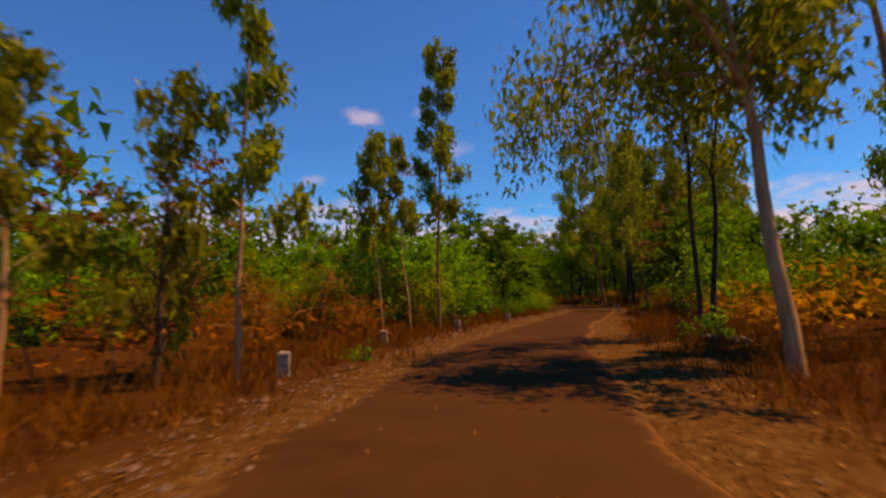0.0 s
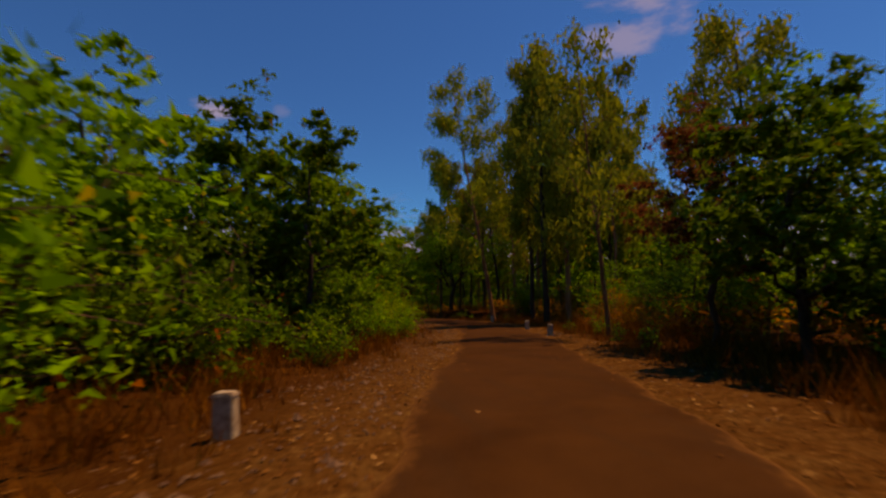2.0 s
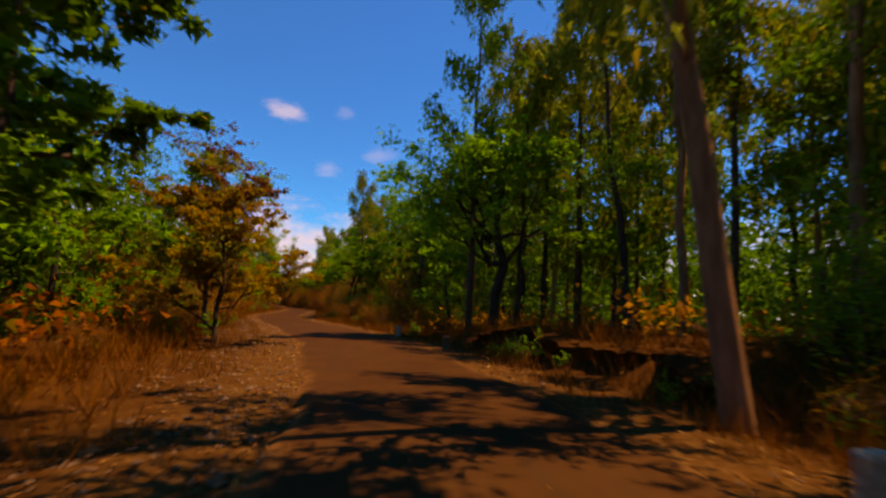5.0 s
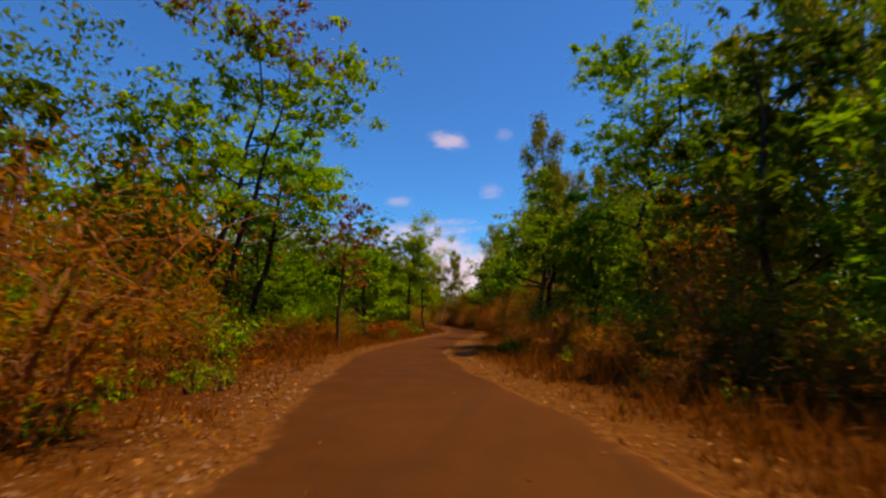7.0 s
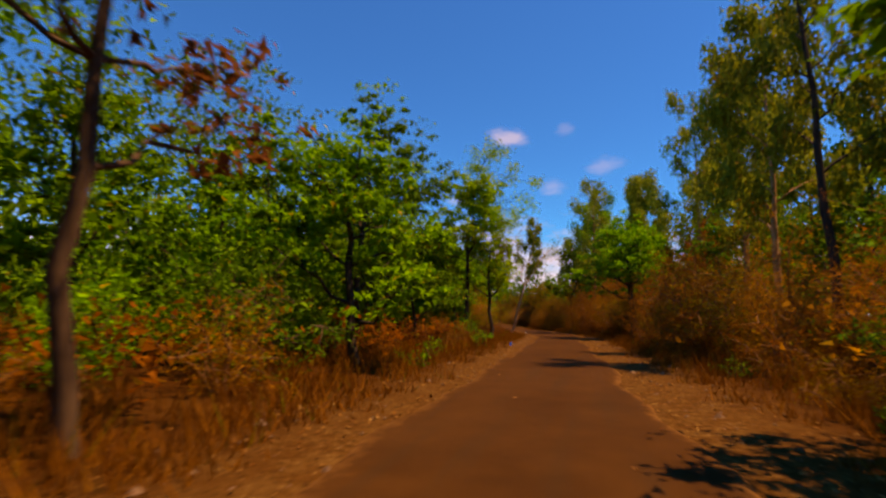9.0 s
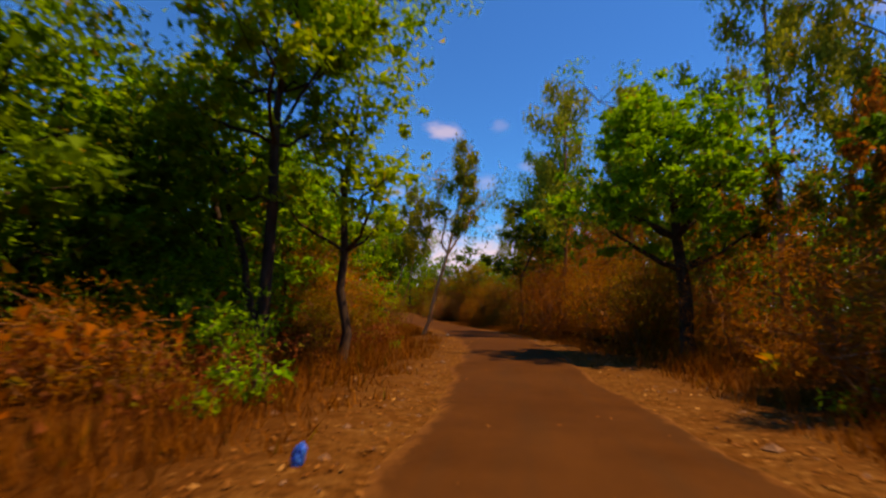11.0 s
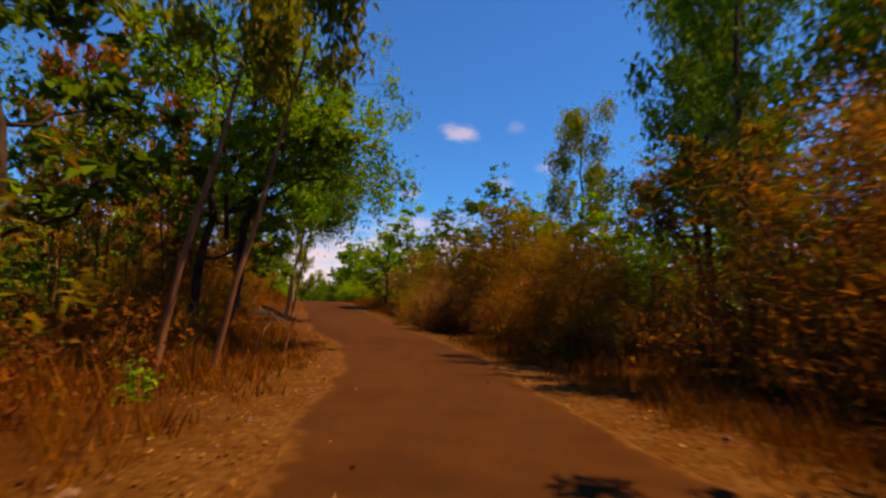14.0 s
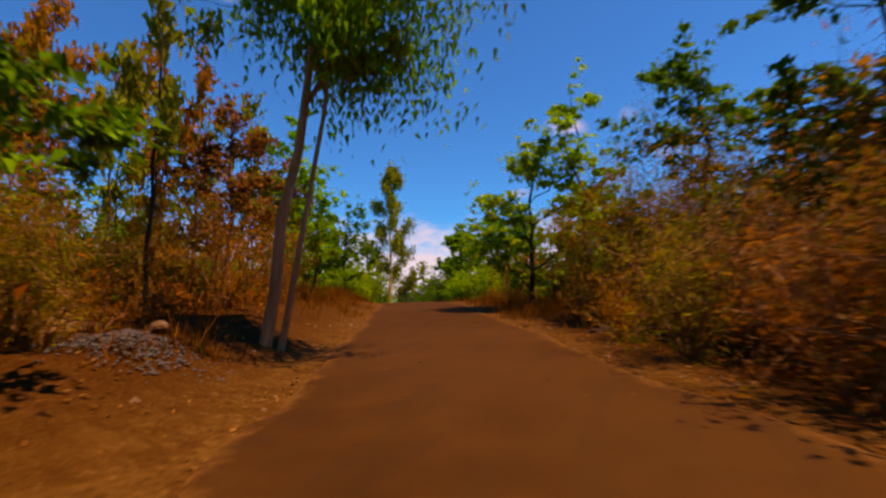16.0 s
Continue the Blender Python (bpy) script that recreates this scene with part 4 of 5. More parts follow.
stand(eucalyptus(221, 15.0, 2.6, 0.17, 5.0, 2755, leaf=0.38, limbs=15), 17.0, 132.0, 0, "tall eucalyptus above the dry scrub")
stand(eucalyptus(222, 17.0, 2.8, 0.19, 6.0, 3045, leaf=0.38, limbs=15, bark=M_BARK_RED), 18.5, 142.0, 0, "tall reddish-barked eucalyptus above the scrub")

# ---- stock for the woods ----
TREES = Stock([broadleaf(300 + i, h, s, 0.13, fk, 8, n, lf, mat=mt, name="broadleaf_tree", plain=True) for i, (h, s, fk, n, lf, mt) in enumerate((
    (8.0, 2.6, 1.4, 1350, 0.32, M_TEAK), (9.5, 2.8, 2.0, 1350, 0.33, M_TEAK), (7.0, 2.4, 1.0, 1250, 0.31, M_DEEP), (10.5, 3.0, 2.2, 1450, 0.34, M_DEEP), (8.8, 2.6, 1.8, 1350, 0.32, M_TEAK)))],
    "green broadleaf tree with a dark stem in the woods", "tree", "woodland trees")
GUMS = Stock([eucalyptus(320 + i, h, w, 0.15, b, n, leaf=0.44, limbs=11, bark=bk, plain=True) for i, (h, w, b, n, bk) in enumerate((
    (15.0, 2.6, 4.0, 1300, M_BARK_DARK), (17.0, 2.8, 5.0, 1400, M_BARK_RED), (13.0, 2.4, 3.0, 1200, M_TWIG_DARK)))],
    "tall eucalyptus with a bare trunk in the grove", "tree", "eucalyptus grove")
POLES = Stock([eucalyptus(340 + i, h, 1.2, 0.05, b, 420, leaf=0.30, limbs=7, bark=bk, plain=True, mat=mt, name="sapling") for i, (h, b, bk, mt) in enumerate((
    (8.0, 3.0, M_BARK_DARK, M_EUC), (9.5, 4.0, M_TWIG, M_DRY), (7.0, 2.0, M_TWIG_DARK, M_RUST)))],
    "thin pole-like sapling with few leaves", "sapling", "thin saplings")
BUSHES = Stock([shrub(360 + i, h, w, int(n * 1.3), lf * 0.78, mat=mt, name="bush") for i, (h, w, n, lf, mt) in enumerate((
    (2.6, 1.4, 720, 0.23, M_LIGHT), (3.4, 1.7, 780, 0.24, M_DEEP), (2.0, 1.2, 620, 0.21, M_TEAK), (4.0, 1.8, 830, 0.25, M_TEAK)))],
    "leafy green bush with dark stems", "bush", "green bushes")
BROWN = Stock([shrub(380 + i, h, w, int(n * 1.35), lf * 0.90, mat=mt, twig=M_TWIG, twigs=22, stems=8, name="dry_bush", narrow=0.26) for i, (h, w, n, lf, mt) in enumerate((
    (2.8, 1.6, 900, 0.17, M_DRY), (3.8, 1.9, 1050, 0.18, M_MIX), (2.0, 1.3, 720, 0.145, M_DRY), (1.4, 1.1, 540, 0.13, M_RUST)))],
    "dry brown bush with bare twigs and withered leaves", "bush", "dry bushes")
PLANTS = Stock([shrub(395 + i, h, w, int(n * 1.6), 0.14, mat=M_TEAK, stems=6, twigs=8, narrow=0.5, name="verge_plant") for i, (h, w, n) in enumerate(((0.8, 0.4, 60), (0.55, 0.35, 45), (1.1, 0.5, 80)))],
    "small broad-leaved green plant on the verge", "plant", "verge plants")

TALL_BROWN = Stock([shrub(400 + i, h, w, int(n * 1.6), 0.165, mat=mt, twig=M_TWIG, twigs=32, stems=10, name="dry_bush", narrow=0.26) for i, (h, w, n, mt) in enumerate((
    (5.4, 2.6, 1850, M_DRY), (6.2, 2.8, 2000, M_RUST), (4.8, 2.5, 1750, M_DRY)))],
    "tall dry thicket of brown leaves and twigs", "bush", "dry thickets")

REDS = Stock([broadleaf(350 + i, h, s, 0.09, fk, 9, n, 0.26, mat=M_RED, bark=M_TWIG_DARK, plain=True) for i, (h, s, fk, n) in enumerate(((9.5, 1.9, 3.0, 400), (8.0, 1.7, 2.2, 360)))],
             "slim tree with sparse reddish-brown leaves", "tree", "reddish trees")

# bushes of mark
PINK = Stock([shrub(410 + i, h, w, int(n * 1.5), 0.20, mat=M_PALE, twig=M_TWIG, stems=14, twigs=84, narrow=0.18) for i, (h, w, n) in enumerate(((4.6, 2.4, 1300), (3.4, 2.0, 1000)))],
             "large leafless-looking bush, pale pinkish brown", "bush", "pale dry bushes")
TALL_BROWN.set(0, 19.4, 97.5, 0.4, 1.0)
TALL_BROWN.set(1, 20.6, 100.4, 1.4, 0.95)
TALL_BROWN.set(1, 8.8, 165.8, 0.7, 1.0)
TALL_BROWN.set(0, 9.0, 162.0, 2.0, 0.95)
TALL_BROWN.set(2, 8.6, 88.6, 1.0, 1.0)
PINK.set(0, -1.9, 203.5, 0.3)
PINK.set(1, -0.6, 199.5, 1.7)
PINK.set(1, -3.7, 202.6, 0.9, 0.9)
PINK.set(0, -4.0, 208.0, 2.2, 1.0)
PINK.set(1, -1.9, 198.0, 0.5, 0.85)
PINK.set(1, 0.6, 197.0, 2.4, 0.85)
PINK.set(0, -3.2, 200.2, 1.2, 0.75)
PINK.set(1, 2.4, 195.8, 1.9, 0.8)

# ---- the woods, set out along both sides ----
spots = []
for ob in list(scene.objects):
    if ob.parent is None and "category" in ob and ob["category"] == "tree" and ob.type == "EMPTY" and "group" not in ob:
        spots.append((ob.location.x, ob.location.y))
spots += [(-1.9, 203.5), (-0.6, 199.5), (-4.0, 208.0)]
wood = np.random.RandomState(77)


def along(y):
    return int(np.abs(CXY[:, 1] - y).argmin())


def strew(stock, y0, y1, near, far, count, side, size=(0.8, 1.2), clear=1.2, tall=(0.9, 1.15)):
    """Sets count plants between y0 and y1, near to far metres beside the road's middle."""
    for _ in range(count):
        i = along(wood.uniform(y0, y1))
        lat = near + (far - near) * wood.uniform() ** 1.2
        x = CXY[i, 0] + side * lat * CDIR[i, 1] + wood.normal() * 0.2
        y = CXY[i, 1] - side * lat * CDIR[i, 0] + wood.normal() * 0.2
        if clear and any((x - a) ** 2 + (y - b) ** 2 < clear * clear for a, b in spots):
            continue
        if abs(beside(x, y)[0][0]) < near * 0.93:
            continue
        stock.set(wood.randint(len(stock.built)), x, y, wood.uniform(0, 6.283), wood.uniform(*size), wood.uniform(*tall))


L, R = -1, 1
strew(TALL_BROWN, 126, 148, 6.6, 10, 8, R, (0.8, 1.0))
strew(TALL_BROWN, 130, 140, 5.4, 7.2, 5, R, (0.85, 1.05))
strew(TALL_BROWN, 156, 173, 6.6, 8.8, 7, R, (1.0, 1.25))
strew(TALL_BROWN, 152, 176, 6.4, 9.5, 10, R, (0.8, 1.1))
strew(TALL_BROWN, 174, 187, 6.8, 10.5, 11, R, (0.9, 1.2), 3.0)
strew(TALL_BROWN, 198, 216, 7.8, 10.5, 9, R, (0.9, 1.2), 3.0)
strew(TALL_BROWN, 115, 126, 6.4, 9.0, 7, R, (0.7, 0.9))
strew(TALL_BROWN, 149, 160, 7.4, 10.0, 6, L, (0.8, 1.05))
strew(TALL_BROWN, 86, 99, 9.0, 12, 4, L, (0.8, 1.0))
for bx, by, bs in ((-1.2, 31.4, 0.9), (-3.0, 27.4, 0.8), (-4.8, 24.4, 0.9), (1.1, 34.8, 1.0), (2.2, 38.4, 1.0), (-6.6, 21.0, 0.8)):
    BUSHES.set(1 + int(by) % 2, bx, by, by * 1.7, bs)
for bx, by, bs, bk in ((2.8, 197.0, 0.95, 0), (4.6, 193.8, 0.95, 0), (3.6, 201.0, 0.9, 1), (-1.2, 197.2, 0.66, 0), (-2.6, 199.6, 0.72, 2), (-5.0, 205.6, 0.8, 1), (-7.0, 209.4, 0.85, 1), (-3.4, 206.8, 1.15, 1), (-1.4, 203.6, 1.1, 0), (-6.0, 211.0, 1.15, 1), (0.4, 200.8, 1.1, 0)):
    TALL_BROWN.set(bk, bx, by, by * 2.1, bs)
for bx, by, bs, bk in ((-4.7, 200.6, 0.75, 1), (-3.1, 197.5, 0.8, 0), (-6.0, 203.2, 0.75, 0), (-0.4, 196.6, 0.75, 0), (-2.4, 200.8, 0.75, 0), (-4.0, 204.0, 0.85, 1), (-5.6, 207.4, 0.9, 0), (0.6, 199.2, 0.9, 1)):
    BROWN.set(bk, bx, by, by * 1.3, bs)
# left: dry clearing, then scrub, then tall woods
strew(BROWN, 7, 24, 6.0, 13, 9, L, (0.6, 1.1))
strew(BROWN, 8, 30, 8.0, 15, 8, L, (1.0, 1.5))
strew(BUSHES, 18, 34, 6.4, 12, 12, L, (1.0, 1.4))
strew(REDS, 10, 26, 11, 18, 4, L, (0.5, 0.6))
strew(BUSHES, -4, 26, 12, 20, 10, L, (0.7, 1.2))
strew(BUSHES, 16, 40, 7.0, 12, 10, L, (0.8, 1.2))
strew(TREES, 0, 30, 16, 28, 12, L, (0.55, 0.8), 2.0)
strew(TREES, 24, 46, 8.0, 20, 20, L, (0.6, 0.85), 1.5)
strew(BUSHES, 36, 66, 4.8, 8.0, 22, L, (0.7, 1.1))
strew(TREES, 42, 75, 7.5, 18, 16, L, (0.8, 1.1), 2.0)
strew(BROWN, 66, 100, 5.8, 8.0, 16, L, (0.6, 0.95))
strew(BUSHES, 68, 100, 6.0, 11, 12, L, (0.7, 1.1))
strew(TREES, 76, 100, 8.5, 22, 14, L, (0.8, 1.15), 2.5)
strew(TREES, 100, 123, 9.5, 19, 12, L, (0.8, 1.25), 2.2)
strew(TREES, 123, 150, 11.0, 20, 14, L, (0.9, 1.25), 2.2)
strew(BUSHES, 98, 142, 6.8, 10, 18, L, (0.6, 1.1))
strew(BROWN, 98, 146, 5.0, 9, 18, L, (0.5, 0.8))
strew(BROWN, 146, 162, 5.6, 8.5, 14, L, (0.6, 1.0))
strew(BUSHES, 144, 176, 7.2, 11, 18, L, (0.8, 1.2))
strew(TREES, 146, 182, 8.5, 20, 18, L, (1.0, 1.3), 2.5)
strew(BROWN, 164, 215, 5.5, 11, 20, L, (0.6, 1.0))
strew(POLES, 186, 222, 7.0, 16, 34, L, (0.9, 1.35))
strew(REDS, 188, 226, 8.0, 17, 12, L, (0.8, 1.1), 2.0)
strew(REDS, 100, 122, 8.0, 15, 4, L, (0.8, 1.1), 2.0)
strew(TREES, 188, 216, 11.0, 22, 5, L, (0.7, 1.0), 3.0)
strew(TALL_BROWN, 190, 216, 7.0, 14, 9, L, (0.7, 1.0), 2.0)
strew(BUSHES, 222, 262, 5.0, 8, 10, L, (0.7, 1.2))
strew(BUSHES, 222, 262, 3.6, 6.5, 16, L, (0.9, 1.4))
strew(BUSHES, 222, 262, 3.6, 6.5, 12, R, (0.9, 1.4))
strew(TREES, 206, 236, 4.8, 9.0, 6, L, (0.6, 0.8), 3.0)
strew(TREES, 212, 300, 6.5, 18, 20, L, (0.8, 1.2), 2.5)
# right: scrub under tall eucalyptus
strew(BROWN, -4, 26, 7.0, 14, 18, R, (0.7, 1.1))
strew(BUSHES, 0, 30, 11, 18, 12, R, (0.8, 1.2))
strew(TREES, 20, 44, 12.0, 22, 12, R, (0.6, 0.8), 2.0)
strew(BUSHES, 24, 42, 6.8, 11, 16, R, (0.9, 1.3))
strew(BROWN, 34, 66, 5.2, 8.0, 16, R, (0.6, 0.9))
strew(BUSHES, 40, 66, 7.0, 12, 14, R, (0.8, 1.2))
strew(GUMS, 12, 40, 15, 27, 10, R, (0.75, 1.0), 1.5)
strew(GUMS, 52, 63, 9.5, 15, 5, R, (0.8, 1.1), 1.5)
strew(GUMS, 63, 78, 10.0, 26, 10, R, (0.85, 1.2), 1.5)
strew(TREES, 44, 70, 10, 22, 10, R, (0.7, 1.0), 2.0)
strew(GUMS, 74, 108, 14, 32, 16, R, (0.85, 1.1), 1.5)
strew(BUSHES, 68, 90, 13, 22, 12, R, (0.6, 1.0))
strew(BROWN, 92, 128, 4.9, 8.0, 20, R, (0.6, 0.95))
strew(BUSHES, 88, 128, 6.5, 12, 18, R, (0.7, 1.1))
strew(TREES, 90, 146, 9.0, 17, 16, R, (0.8, 1.1), 2.5)
strew(GUMS, 108, 160, 13, 28, 18, R, (0.8, 1.1), 2.0)
strew(BROWN, 126, 146, 5.0, 9.0, 20, R, (0.8, 1.25))
strew(BROWN, 150, 183, 5.0, 7.5, 20, R, (0.8, 1.25))
strew(POLES, 146, 180, 8.0, 18, 36, R, (0.7, 1.0))
strew(GUMS, 156, 187, 11, 26, 13, R, (0.8, 1.1), 2.0)
strew(BROWN, 202, 222, 5.0, 7.5, 8, R, (0.9, 1.3), 3.0)
strew(BUSHES, 206, 262, 4.8, 8.0, 16, R, (0.8, 1.3))
strew(TREES, 178, 230, 8.5, 16, 20, R, (0.75, 1.0), 2.0)
strew(TREES, 225, 320, 6.0, 16, 20, R, (0.8, 1.2), 2.0)
strew(TREES, 268, 300, 3.4, 9, 6, R, (0.7, 1.0))
strew(TREES, 262, 300, 3.4, 9, 6, L, (0.7, 1.0))
strew(BUSHES, 255, 300, 3.2, 6, 10, L)
strew(BUSHES, 255, 300, 3.2, 6, 10, R)
strew(TREES, -40, -6, 8.0, 20, 6, R, (0.8, 1.1))
strew(TREES, -40, -6, 8.0, 20, 6, L, (0.8, 1.1))
strew(BROWN, 181, 201, 5.4, 8.5, 16, L, (0.5, 0.85), 0.8)
strew(TALL_BROWN, 186, 204, 8.0, 11.5, 8, L, (0.6, 0.9), 1.5)
strew(TALL_BROWN, 182, 190, 6.0, 8.0, 12, R, (0.8, 1.0), 0.8)
strew(TALL_BROWN, 189, 198, 7.2, 9.5, 9, R, (0.7, 0.9), 0.8)
strew(BROWN, 180, 196, 5.2, 6.6, 9, R, (0.6, 0.9), 0.8)
for side in (L, R):
    strew(PLANTS, 4, 190, 4.2, 6.0, 26, side, (0.6, 1.2))
for px, py, ps in ((20.6, 73.5, 1.2), (20.3, 74.6, 0.9), (20.9, 71.8, 0.8), (2.6, 139.3, 1.2), (2.2, 139.9, 0.9), (12.2, 140.5, 1.2), (7.2, 15.0, 1.3), (7.6, 14.4, 1.2)):
    PLANTS.set(wood.randint(3), px, py, wood.uniform(0, 6), ps)


def far_woods(side, seed, n, near, far, top, wave, leaf, mat, name, label, y0=-50, y1=330, low=0.08):
    """Foliage too deep in the woods to be told apart."""
    r, per = np.random.RandomState(seed), 36
    m = n // per
    i = r.randint(along(y0), along(y1), m)
    lat = near + (far - near) * r.uniform(size=m)
    x = CXY[i, 0] + side * lat * CDIR[i, 1]
    y = CXY[i, 1] - side * lat * CDIR[i, 0]
    crest = np.maximum(top + wave * waves(x, y, 7.0, seed) + 0.5 * wave * waves(x, y, 2.8, seed + 1), top * 0.25)
    z = land(x, y) + crest * (low + (1 - low) * r.uniform(0, 1, m) ** 0.6)
    keep = np.abs(beside(x, y)[0]) > near * 0.9
    c = np.stack([x, y, z], 1)[keep]
    wide = leaf * 2.6 * r.uniform(0.6, 1.4, len(c))
    pos = np.repeat(c, per, 0) + r.normal(size=(len(c) * per, 3)) * np.repeat(wide, per)[:, None] * np.array([1, 1, 0.36])
    v, f = leaves(pos, r.normal(size=pos.shape) + np.array([0, 0, -0.3]), leaf, leaf * 0.6, r, level=0.55, small=True)
    tagged(new(name, mesh_of(name, v, f, mat)), label, "woods", kind="stuff")


for k, side in enumerate((L, R)):
    far_woods(side, 501 + k, 60000, 20, 42, 7.5, 2.4, 0.75, M_DEEP, "far_woods", "dense dark green woods behind the roadside trees")
    far_woods(side, 551 + k, 22000, 40, 120, 8.0, 2.5, 2.1, M_DEEP, "far_woods", "unbroken dark green forest reaching to the distance")
    # low, dark leaf green here stands in for shade inside the woods
    far_woods(side, 511 + k, 38000, 9.5, 24, 2.4, 1.1, 0.22, M_DEEP, "undergrowth", "tangled green undergrowth beneath the trees", 20, 240)
    far_woods(side, 521 + k, 20000, 6.5, 14, 1.1, 0.6, 0.26, M_DRY, "dry_undergrowth", "tangled dry brown undergrowth behind the verge", -5, 230)
far_woods(L, 541, 30000, 14, 30, 9.5, 2.5, 0.40, M_TEAK, "far_woods", "dense green woods behind the roadside trees", 96, 186)
far_woods(R, 542, 42000, 13, 30, 8.5, 2.5, 0.36, M_DEEP, "far_woods", "dense green woods behind the roadside trees", 60, 190)
far_woods(L, 543, 42000, 9.0, 18, 9.5, 1.8, 0.24, M_DEEP, "woodland_canopy", "closed canopy of dark green leaves over the woods", 84, 186, 0.5)
far_woods(R, 544, 26000, 9.5, 19, 9.0, 1.8, 0.24, M_DEEP, "woodland_canopy", "closed canopy of dark green leaves over the woods", 62, 122, 0.5)
far_woods(R, 545, 26000, 14.5, 24, 10.0, 1.8, 0.26, M_DEEP, "woodland_canopy", "closed canopy of dark green leaves behind the thickets", 122, 196, 0.4)
far_woods(L, 531, 12000, 5.0, 9.0, 0.8, 0.35, 0.11, M_RED, "bracken", "low withered red-brown bracken beside the road", 84, 108)
far_woods(L, 532, 15000, 4.8, 9.0, 0.8, 0.4, 0.10, M_RED, "withered_scrub", "low withered brown scrub beside the road", 132, 178)

# ---- grass, litter and stones ----


def spread(n, y0, y1, near, far, seed, sides=(-1, 1), power=1.0):
    r = np.random.RandomState(seed)
    i = r.randint(along(y0), along(y1), n)
    s = r.choice(sides, n)
    lat = near + (far - near) * r.uniform(size=n) ** power
    x = CXY[i, 0] + s * lat * CDIR[i, 1] + r.normal(size=n) * 0.15
    y = CXY[i, 1] - s * lat * CDIR[i, 0] + r.normal(size=n) * 0.15
    return r, x, y


def dry_grass():
    r, x, y = spread(15000, -4, 228, 2.9, 7.2, 601, power=1.15)
    patchy = waves(x, y, 4.0, 31) + 0.45 * r.normal(size=len(x)) + 0.5 * ease(np.abs(beside(x, y)[0]), 3.0, 4.6) - 1.6 * ease(y, 190, 194) * (1 - ease(y, 205, 209)) * (np.abs(beside(x, y)[0]) < 6.2) > 0.0
    lat, _ = beside(x, y)
    bare = (lat < 0) & (lat > -5.2) & (y > 56) & (y < 98) & (r.uniform(size=len(x)) < 0.85)
    bare |= (lat < 0) & (lat > -4.5) & (y < 56) & (r.uniform(size=len(x)) < 0.8)
    x, y = x[patchy & ~bare], y[patchy & ~bare]
    n, per = len(x), 11
    bx = np.repeat(x, per) + r.normal(size=n * per) * 0.13
    by = np.repeat(y, per) + r.normal(size=n * per) * 0.13
    tall = np.repeat(r.uniform(0.25, 0.85, n) * (0.45 + 0.55 * ease(np.abs(beside(x, y)[0]), 3.0, 4.6)), per)
    h = tall * r.uniform(0.6, 1.2, n * per)
    base = np.stack([bx, by, land(bx, by) - 0.02], 1)
    tip = base + np.stack([r.normal(size=n * per) * 0.38, r.normal(size=n * per) * 0.38, np.ones(n * per)], 1) * h[:, None]
    a = r.uniform(0, 6.283, n * per)
    w = np.stack([np.cos(a), np.sin(a), np.zeros(n * per)], 1) * 0.013
    v = np.stack([base - w, base + w, tip], 1).reshape(-1, 3)
    ob = new("dry_grass", mesh_of("dry_grass", v, np.arange(n * per * 3).reshape(-1, 3), M_STRAW))
    tagged(ob, "dry straw-coloured grass tufts along the verges", "grass", kind="stuff")


def leaf_litter():
    r, x, y = spread(46000, -5, 225, 1.7, 5.4, 602, power=1.1)
    r3, x3, y3 = spread(360, -5, 225, 0.0, 1.7, 605, power=0.6)
    keep = waves(x, y, 3.0, 33) + 0.5 * r.normal(size=len(x)) > -0.2
    x, y = x[keep], y[keep]
    x, y = np.append(x, x3), np.append(y, y3)
    lift = np.where(np.arange(len(x)) < len(x) - 360, 0.025, 0.088)
    pos = np.stack([x, y, land(x, y) + lift], 1)
    head = r.normal(size=pos.shape) * np.array([1, 1, 0.25])
    v, f = leaves(pos, head, 0.085, 0.045, r, 0.1, 0.75)
    ob = new("leaf_litter", mesh_of("leaf_litter", v, f, M_LITTER))
    tagged(ob, "fallen dry brown leaves strewn along the verges", "leaf litter", kind="stuff")


def loose_stones():
    r, x, y = spread(4500, -5, 235, 1.9, 4.6, 603, power=1.3)
    r2, x2, y2 = spread(3000, 54, 100, 1.9, 5.0, 604, (-1,))
    r3, x3, y3 = spread(3600, 0, 52, 2.0, 4.8, 606, (-1,))
    x, y = np.concatenate([x, x2, x3]), np.concatenate([y, y2, y3])
    s = r.uniform(0.012, 0.045, len(x)) * np.where(r.uniform(size=len(x)) > 0.93, 2.2, 1.0)
    z = land(x, y)
    octa = np.array([(1, 0, 0), (0, 1, 0), (-1, 0, 0), (0, -1, 0), (0, 0, 0.7), (0, 0, -0.7)])
    v = (octa[None] * r.uniform(0.6, 1.3, (len(x), 6, 1)) * s[:, None, None]) + np.stack([x, y, z], 1)[:, None]
    tri = np.array([(0, 1, 4), (1, 2, 4), (2, 3, 4), (3, 0, 4), (1, 0, 5), (2, 1, 5), (3, 2, 5), (0, 3, 5)])
    f = (np.arange(len(x))[:, None, None] * 6 + tri).reshape(-1, 3)
    ob = new("gravel", mesh_of("gravel", v.reshape(-1, 3), f, M_STONE))
    tagged(ob, "loose brown stones and gravel on the shoulders", "gravel", kind="stuff")


dry_grass()
leaf_litter()
loose_stones()

# ---- marker stones, rocks and rubbish ----


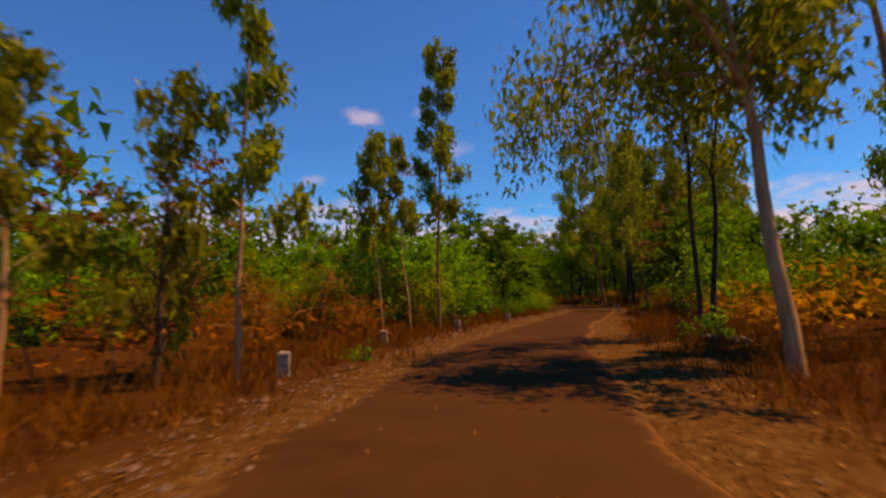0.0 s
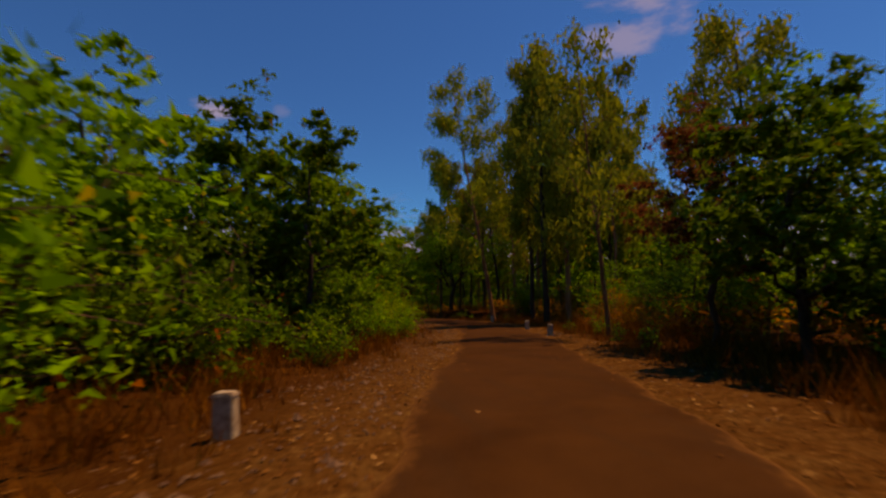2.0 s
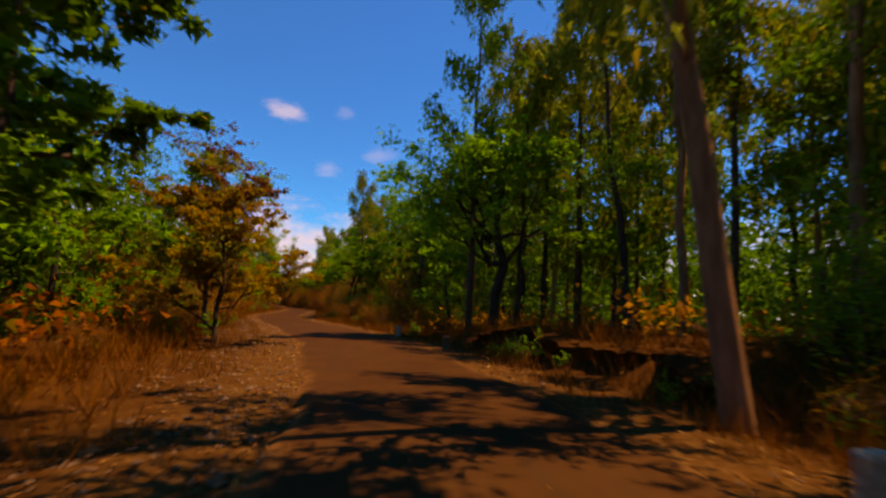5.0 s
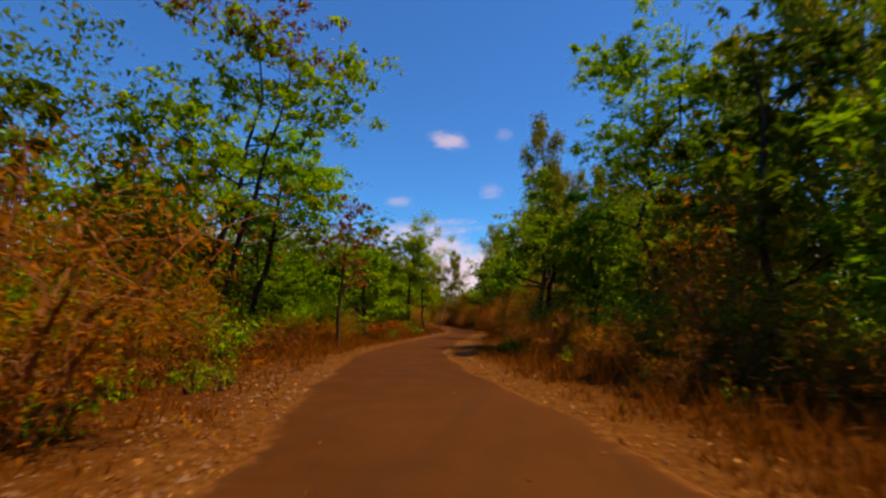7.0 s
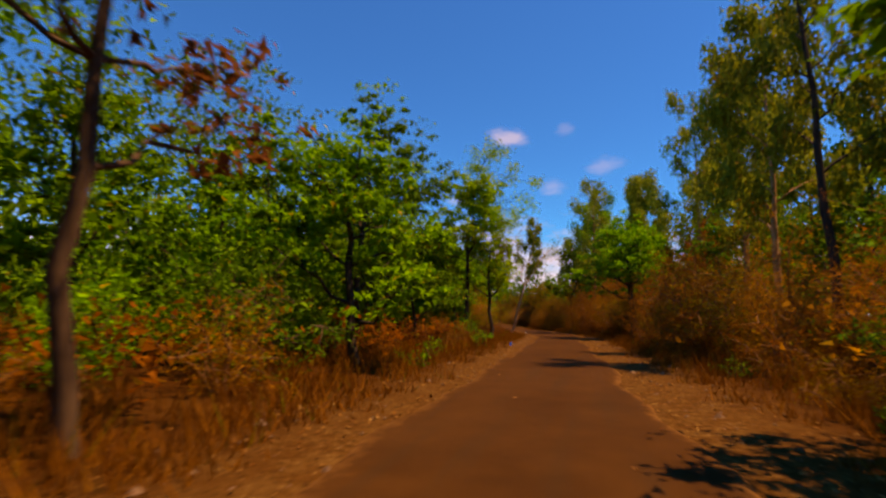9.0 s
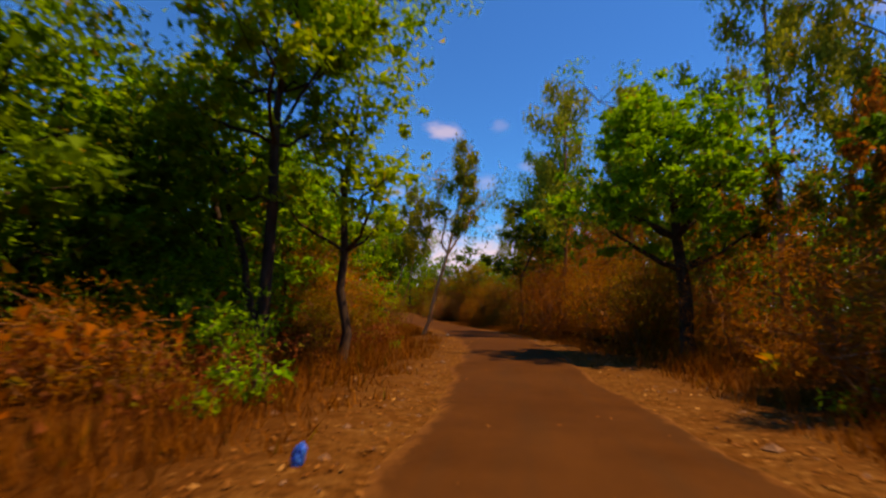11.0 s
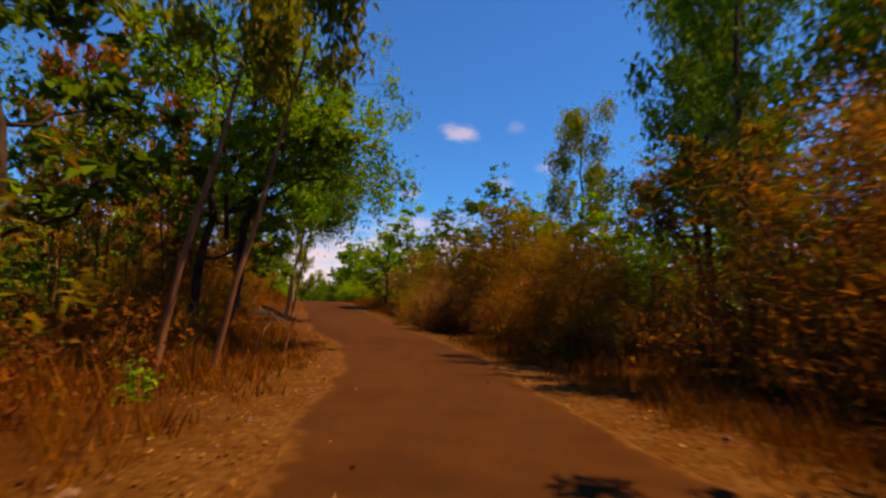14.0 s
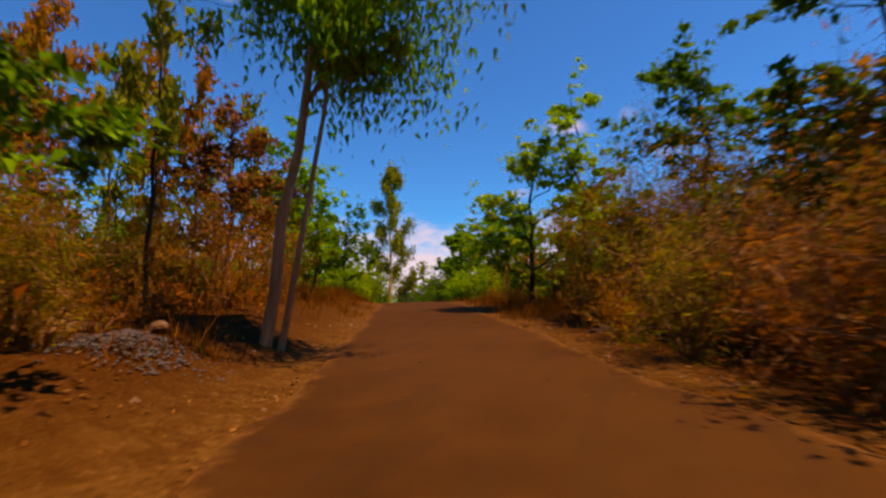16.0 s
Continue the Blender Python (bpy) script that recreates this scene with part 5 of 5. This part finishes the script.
def block_mesh(name, w, d, h, mat, taper=0.9, bevel=0.015):
    bm = bmesh.new()
    bmesh.ops.create_cube(bm, size=1)
    for q in bm.verts:
        k = taper if q.co.z > 0 else 1
        q.co = Vector((q.co.x * w * k, q.co.y * d * k, (q.co.z + 0.5) * h))
    bmesh.ops.bevel(bm, geom=list(bm.edges), offset=bevel, segments=2, affect="EDGES")
    me = bpy.data.meshes.new(name)
    bm.to_mesh(me)
    bm.free()
    me.materials.append(mat)
    return me


def marker(x, y, turn, band=False, h=0.46):
    ob = new("marker_stone")
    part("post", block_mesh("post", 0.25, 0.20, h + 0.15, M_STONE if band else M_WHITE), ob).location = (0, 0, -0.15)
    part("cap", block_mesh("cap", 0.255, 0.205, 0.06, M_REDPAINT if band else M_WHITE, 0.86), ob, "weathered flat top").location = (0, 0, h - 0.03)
    ob.matrix_basis = pose(x, y, height(x, y), 2, 3 * math.sin(x * 9), turn)
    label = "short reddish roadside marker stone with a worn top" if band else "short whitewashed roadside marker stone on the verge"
    tagged(ob, label, "marker stone", "marker stones")


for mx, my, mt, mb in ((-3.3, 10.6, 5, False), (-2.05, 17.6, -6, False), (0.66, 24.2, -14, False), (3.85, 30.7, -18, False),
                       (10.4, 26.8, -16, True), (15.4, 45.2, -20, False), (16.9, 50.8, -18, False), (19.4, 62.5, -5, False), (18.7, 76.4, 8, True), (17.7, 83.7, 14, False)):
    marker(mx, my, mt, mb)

# the brick tree guard
guard = new("tree_guard")
for course in range(8):
    for k in range(6):
        a = math.radians(60 * k + 30 * (course % 2))
        ob = part("brick", block_mesh("brick", 0.19, 0.09, 0.075, M_BRICK, 0.97, 0.008), guard)
        ob.matrix_basis = pose(0.19 * math.cos(a), 0.19 * math.sin(a), course * 0.085 - 0.04, 0, 0, math.degrees(a) + 90)
guard.matrix_basis = pose(0.6, 27.6, height(0.6, 27.6), 0, 0, 10)
tagged(guard, "small round tree guard of old loose bricks", "tree guard")


def rock(seed, x, y, w, mat=None, label="rough brown rock on the verge", flat=0.6):
    r = np.random.RandomState(seed)
    bm = bmesh.new()
    bmesh.ops.create_icosphere(bm, subdivisions=2, radius=1)
    for q in bm.verts:
        n = noise.noise(q.co * 1.6 + Vector((seed, 0, 0))) * 0.45
        q.co = q.co * (1 + n)
        q.co = Vector((round(q.co.x * 3) / 3 * 0.4 + q.co.x * 0.6, q.co.y, q.co.z * flat)) * w
    me = bpy.data.meshes.new("rock")
    bm.to_mesh(me)
    bm.free()
    me.materials.append(mat or M_STONE)
    ob = new("rock", me)
    ob.matrix_basis = pose(x, y, height(x, y) + w * flat * 0.35, r.uniform(-15, 15), r.uniform(-15, 15), r.uniform(0, 360))
    tagged(ob, label, "rock", "roadside rocks")


for k, (rx_, ry_, rw) in enumerate(((-14.6, 195.8, 0.30), (-15.2, 196.6, 0.26), (-13.9, 197.2, 0.20), (-14.4, 195.0, 0.34), (-6.5, 204.6, 0.28), (-6.9, 205.0, 0.18),
                                    (7.0, 13.4, 0.3), (7.3, 12.7, 0.22), (11.0, 162.5, 0.22), (11.6, 163.4, 0.3))):
    rock(20 + k, rx_, ry_, rw)


def chippings():
    r = np.random.RandomState(88)
    n = 900
    a, d = r.uniform(0, 6.283, n), np.abs(r.normal(size=n)) * 0.55
    x, y = -12.6 + np.cos(a) * d * 1.3, 195.6 + np.sin(a) * d
    z = land(x, y) + np.maximum(0, 0.16 * (1 - d / 1.1)) * r.uniform(0.3, 1, n)
    octa = np.array([(1, 0, 0), (0, 1, 0), (-1, 0, 0), (0, -1, 0), (0, 0, 0.8), (0, 0, -0.8)])
    v = octa[None] * r.uniform(0.6, 1.3, (n, 6, 1)) * 0.035 + np.stack([x, y, z], 1)[:, None]
    tri = np.array([(0, 1, 4), (1, 2, 4), (2, 3, 4), (3, 0, 4), (1, 0, 5), (2, 1, 5), (3, 2, 5), (0, 3, 5)])
    f = (np.arange(n)[:, None, None] * 6 + tri).reshape(-1, 3)
    tagged(new("chippings_heap", mesh_of("chippings_heap", v.reshape(-1, 3), f, M_GREY)), "low heap of grey stone chippings on the verge", "gravel heap", kind="stuff")


chippings()


def crumpled(name, x, y, w, mat, label, seed, tall=0.6):
    bm = bmesh.new()
    bmesh.ops.create_icosphere(bm, subdivisions=3, radius=1)
    for q in bm.verts:
        q.co *= 1 + 0.5 * noise.noise(q.co * 2.4 + Vector((seed, 2, 1))) + 0.15 * noise.noise(q.co * 7)
        q.co = Vector((q.co.x * w, q.co.y * w * 0.6, q.co.z * w * tall))
    me = bpy.data.meshes.new(name)
    bm.to_mesh(me)
    bm.free()
    me.materials.append(mat)
    ob = new(name, me)
    ob.matrix_basis = pose(x, y, height(x, y) + w * tall * 0.7, 0, 12, 30)
    tagged(ob, label, "litter")


crumpled("plastic_bag", 4.95, 136.1, 0.062, M_BLUE, "crumpled bright blue plastic bag on dry verge", 3, 2.0)
crumpled("plastic_wrapper", 2.55, 163.6, 0.115, M_BAG, "crumpled pale plastic wrapper in the grass", 7)


def dead_stick(seed, x, y, h, lean):
    r = np.random.RandomState(seed)
    ob = new("dead_sapling")
    tubes = [tube(curve_to((0, 0, -0.1), (lean, 0.1, h), (0.1, 0, 0), r, 6, 0.03), np.linspace(0.03, 0.008, 6), 5)]
    for k in range(6):
        u = 0.35 + 0.1 * k
        s = Vector((lean * u, 0.1 * u, h * u))
        a = r.uniform(0, 6.28)
        tubes.append(tube([s, s + Vector((math.cos(a) * 0.35, math.sin(a) * 0.35, 0.35)) * h * 0.4], [0.014, 0.004], 4))
    v, f = joined(tubes)
    part("stem", mesh_of("stem", v, f, M_TWIG), ob)
    ob.matrix_basis = pose(x, y, height(x, y), 0, 0, r.uniform(0, 40))
    tagged(ob, "leafless dead sapling standing in dry grass", "sapling", "dead saplings")


dead_stick(1, -1.2, 169.5, 1.7, 0.1)
dead_stick(2, -3.4, 179.5, 1.6, 0.6)
dead_stick(3, -3.8, 179.0, 1.5, 0.5)
dead_stick(4, -7.6, 9.6, 2.2, -0.6)
dead_stick(5, -6.2, 9.8, 2.4, -0.4)
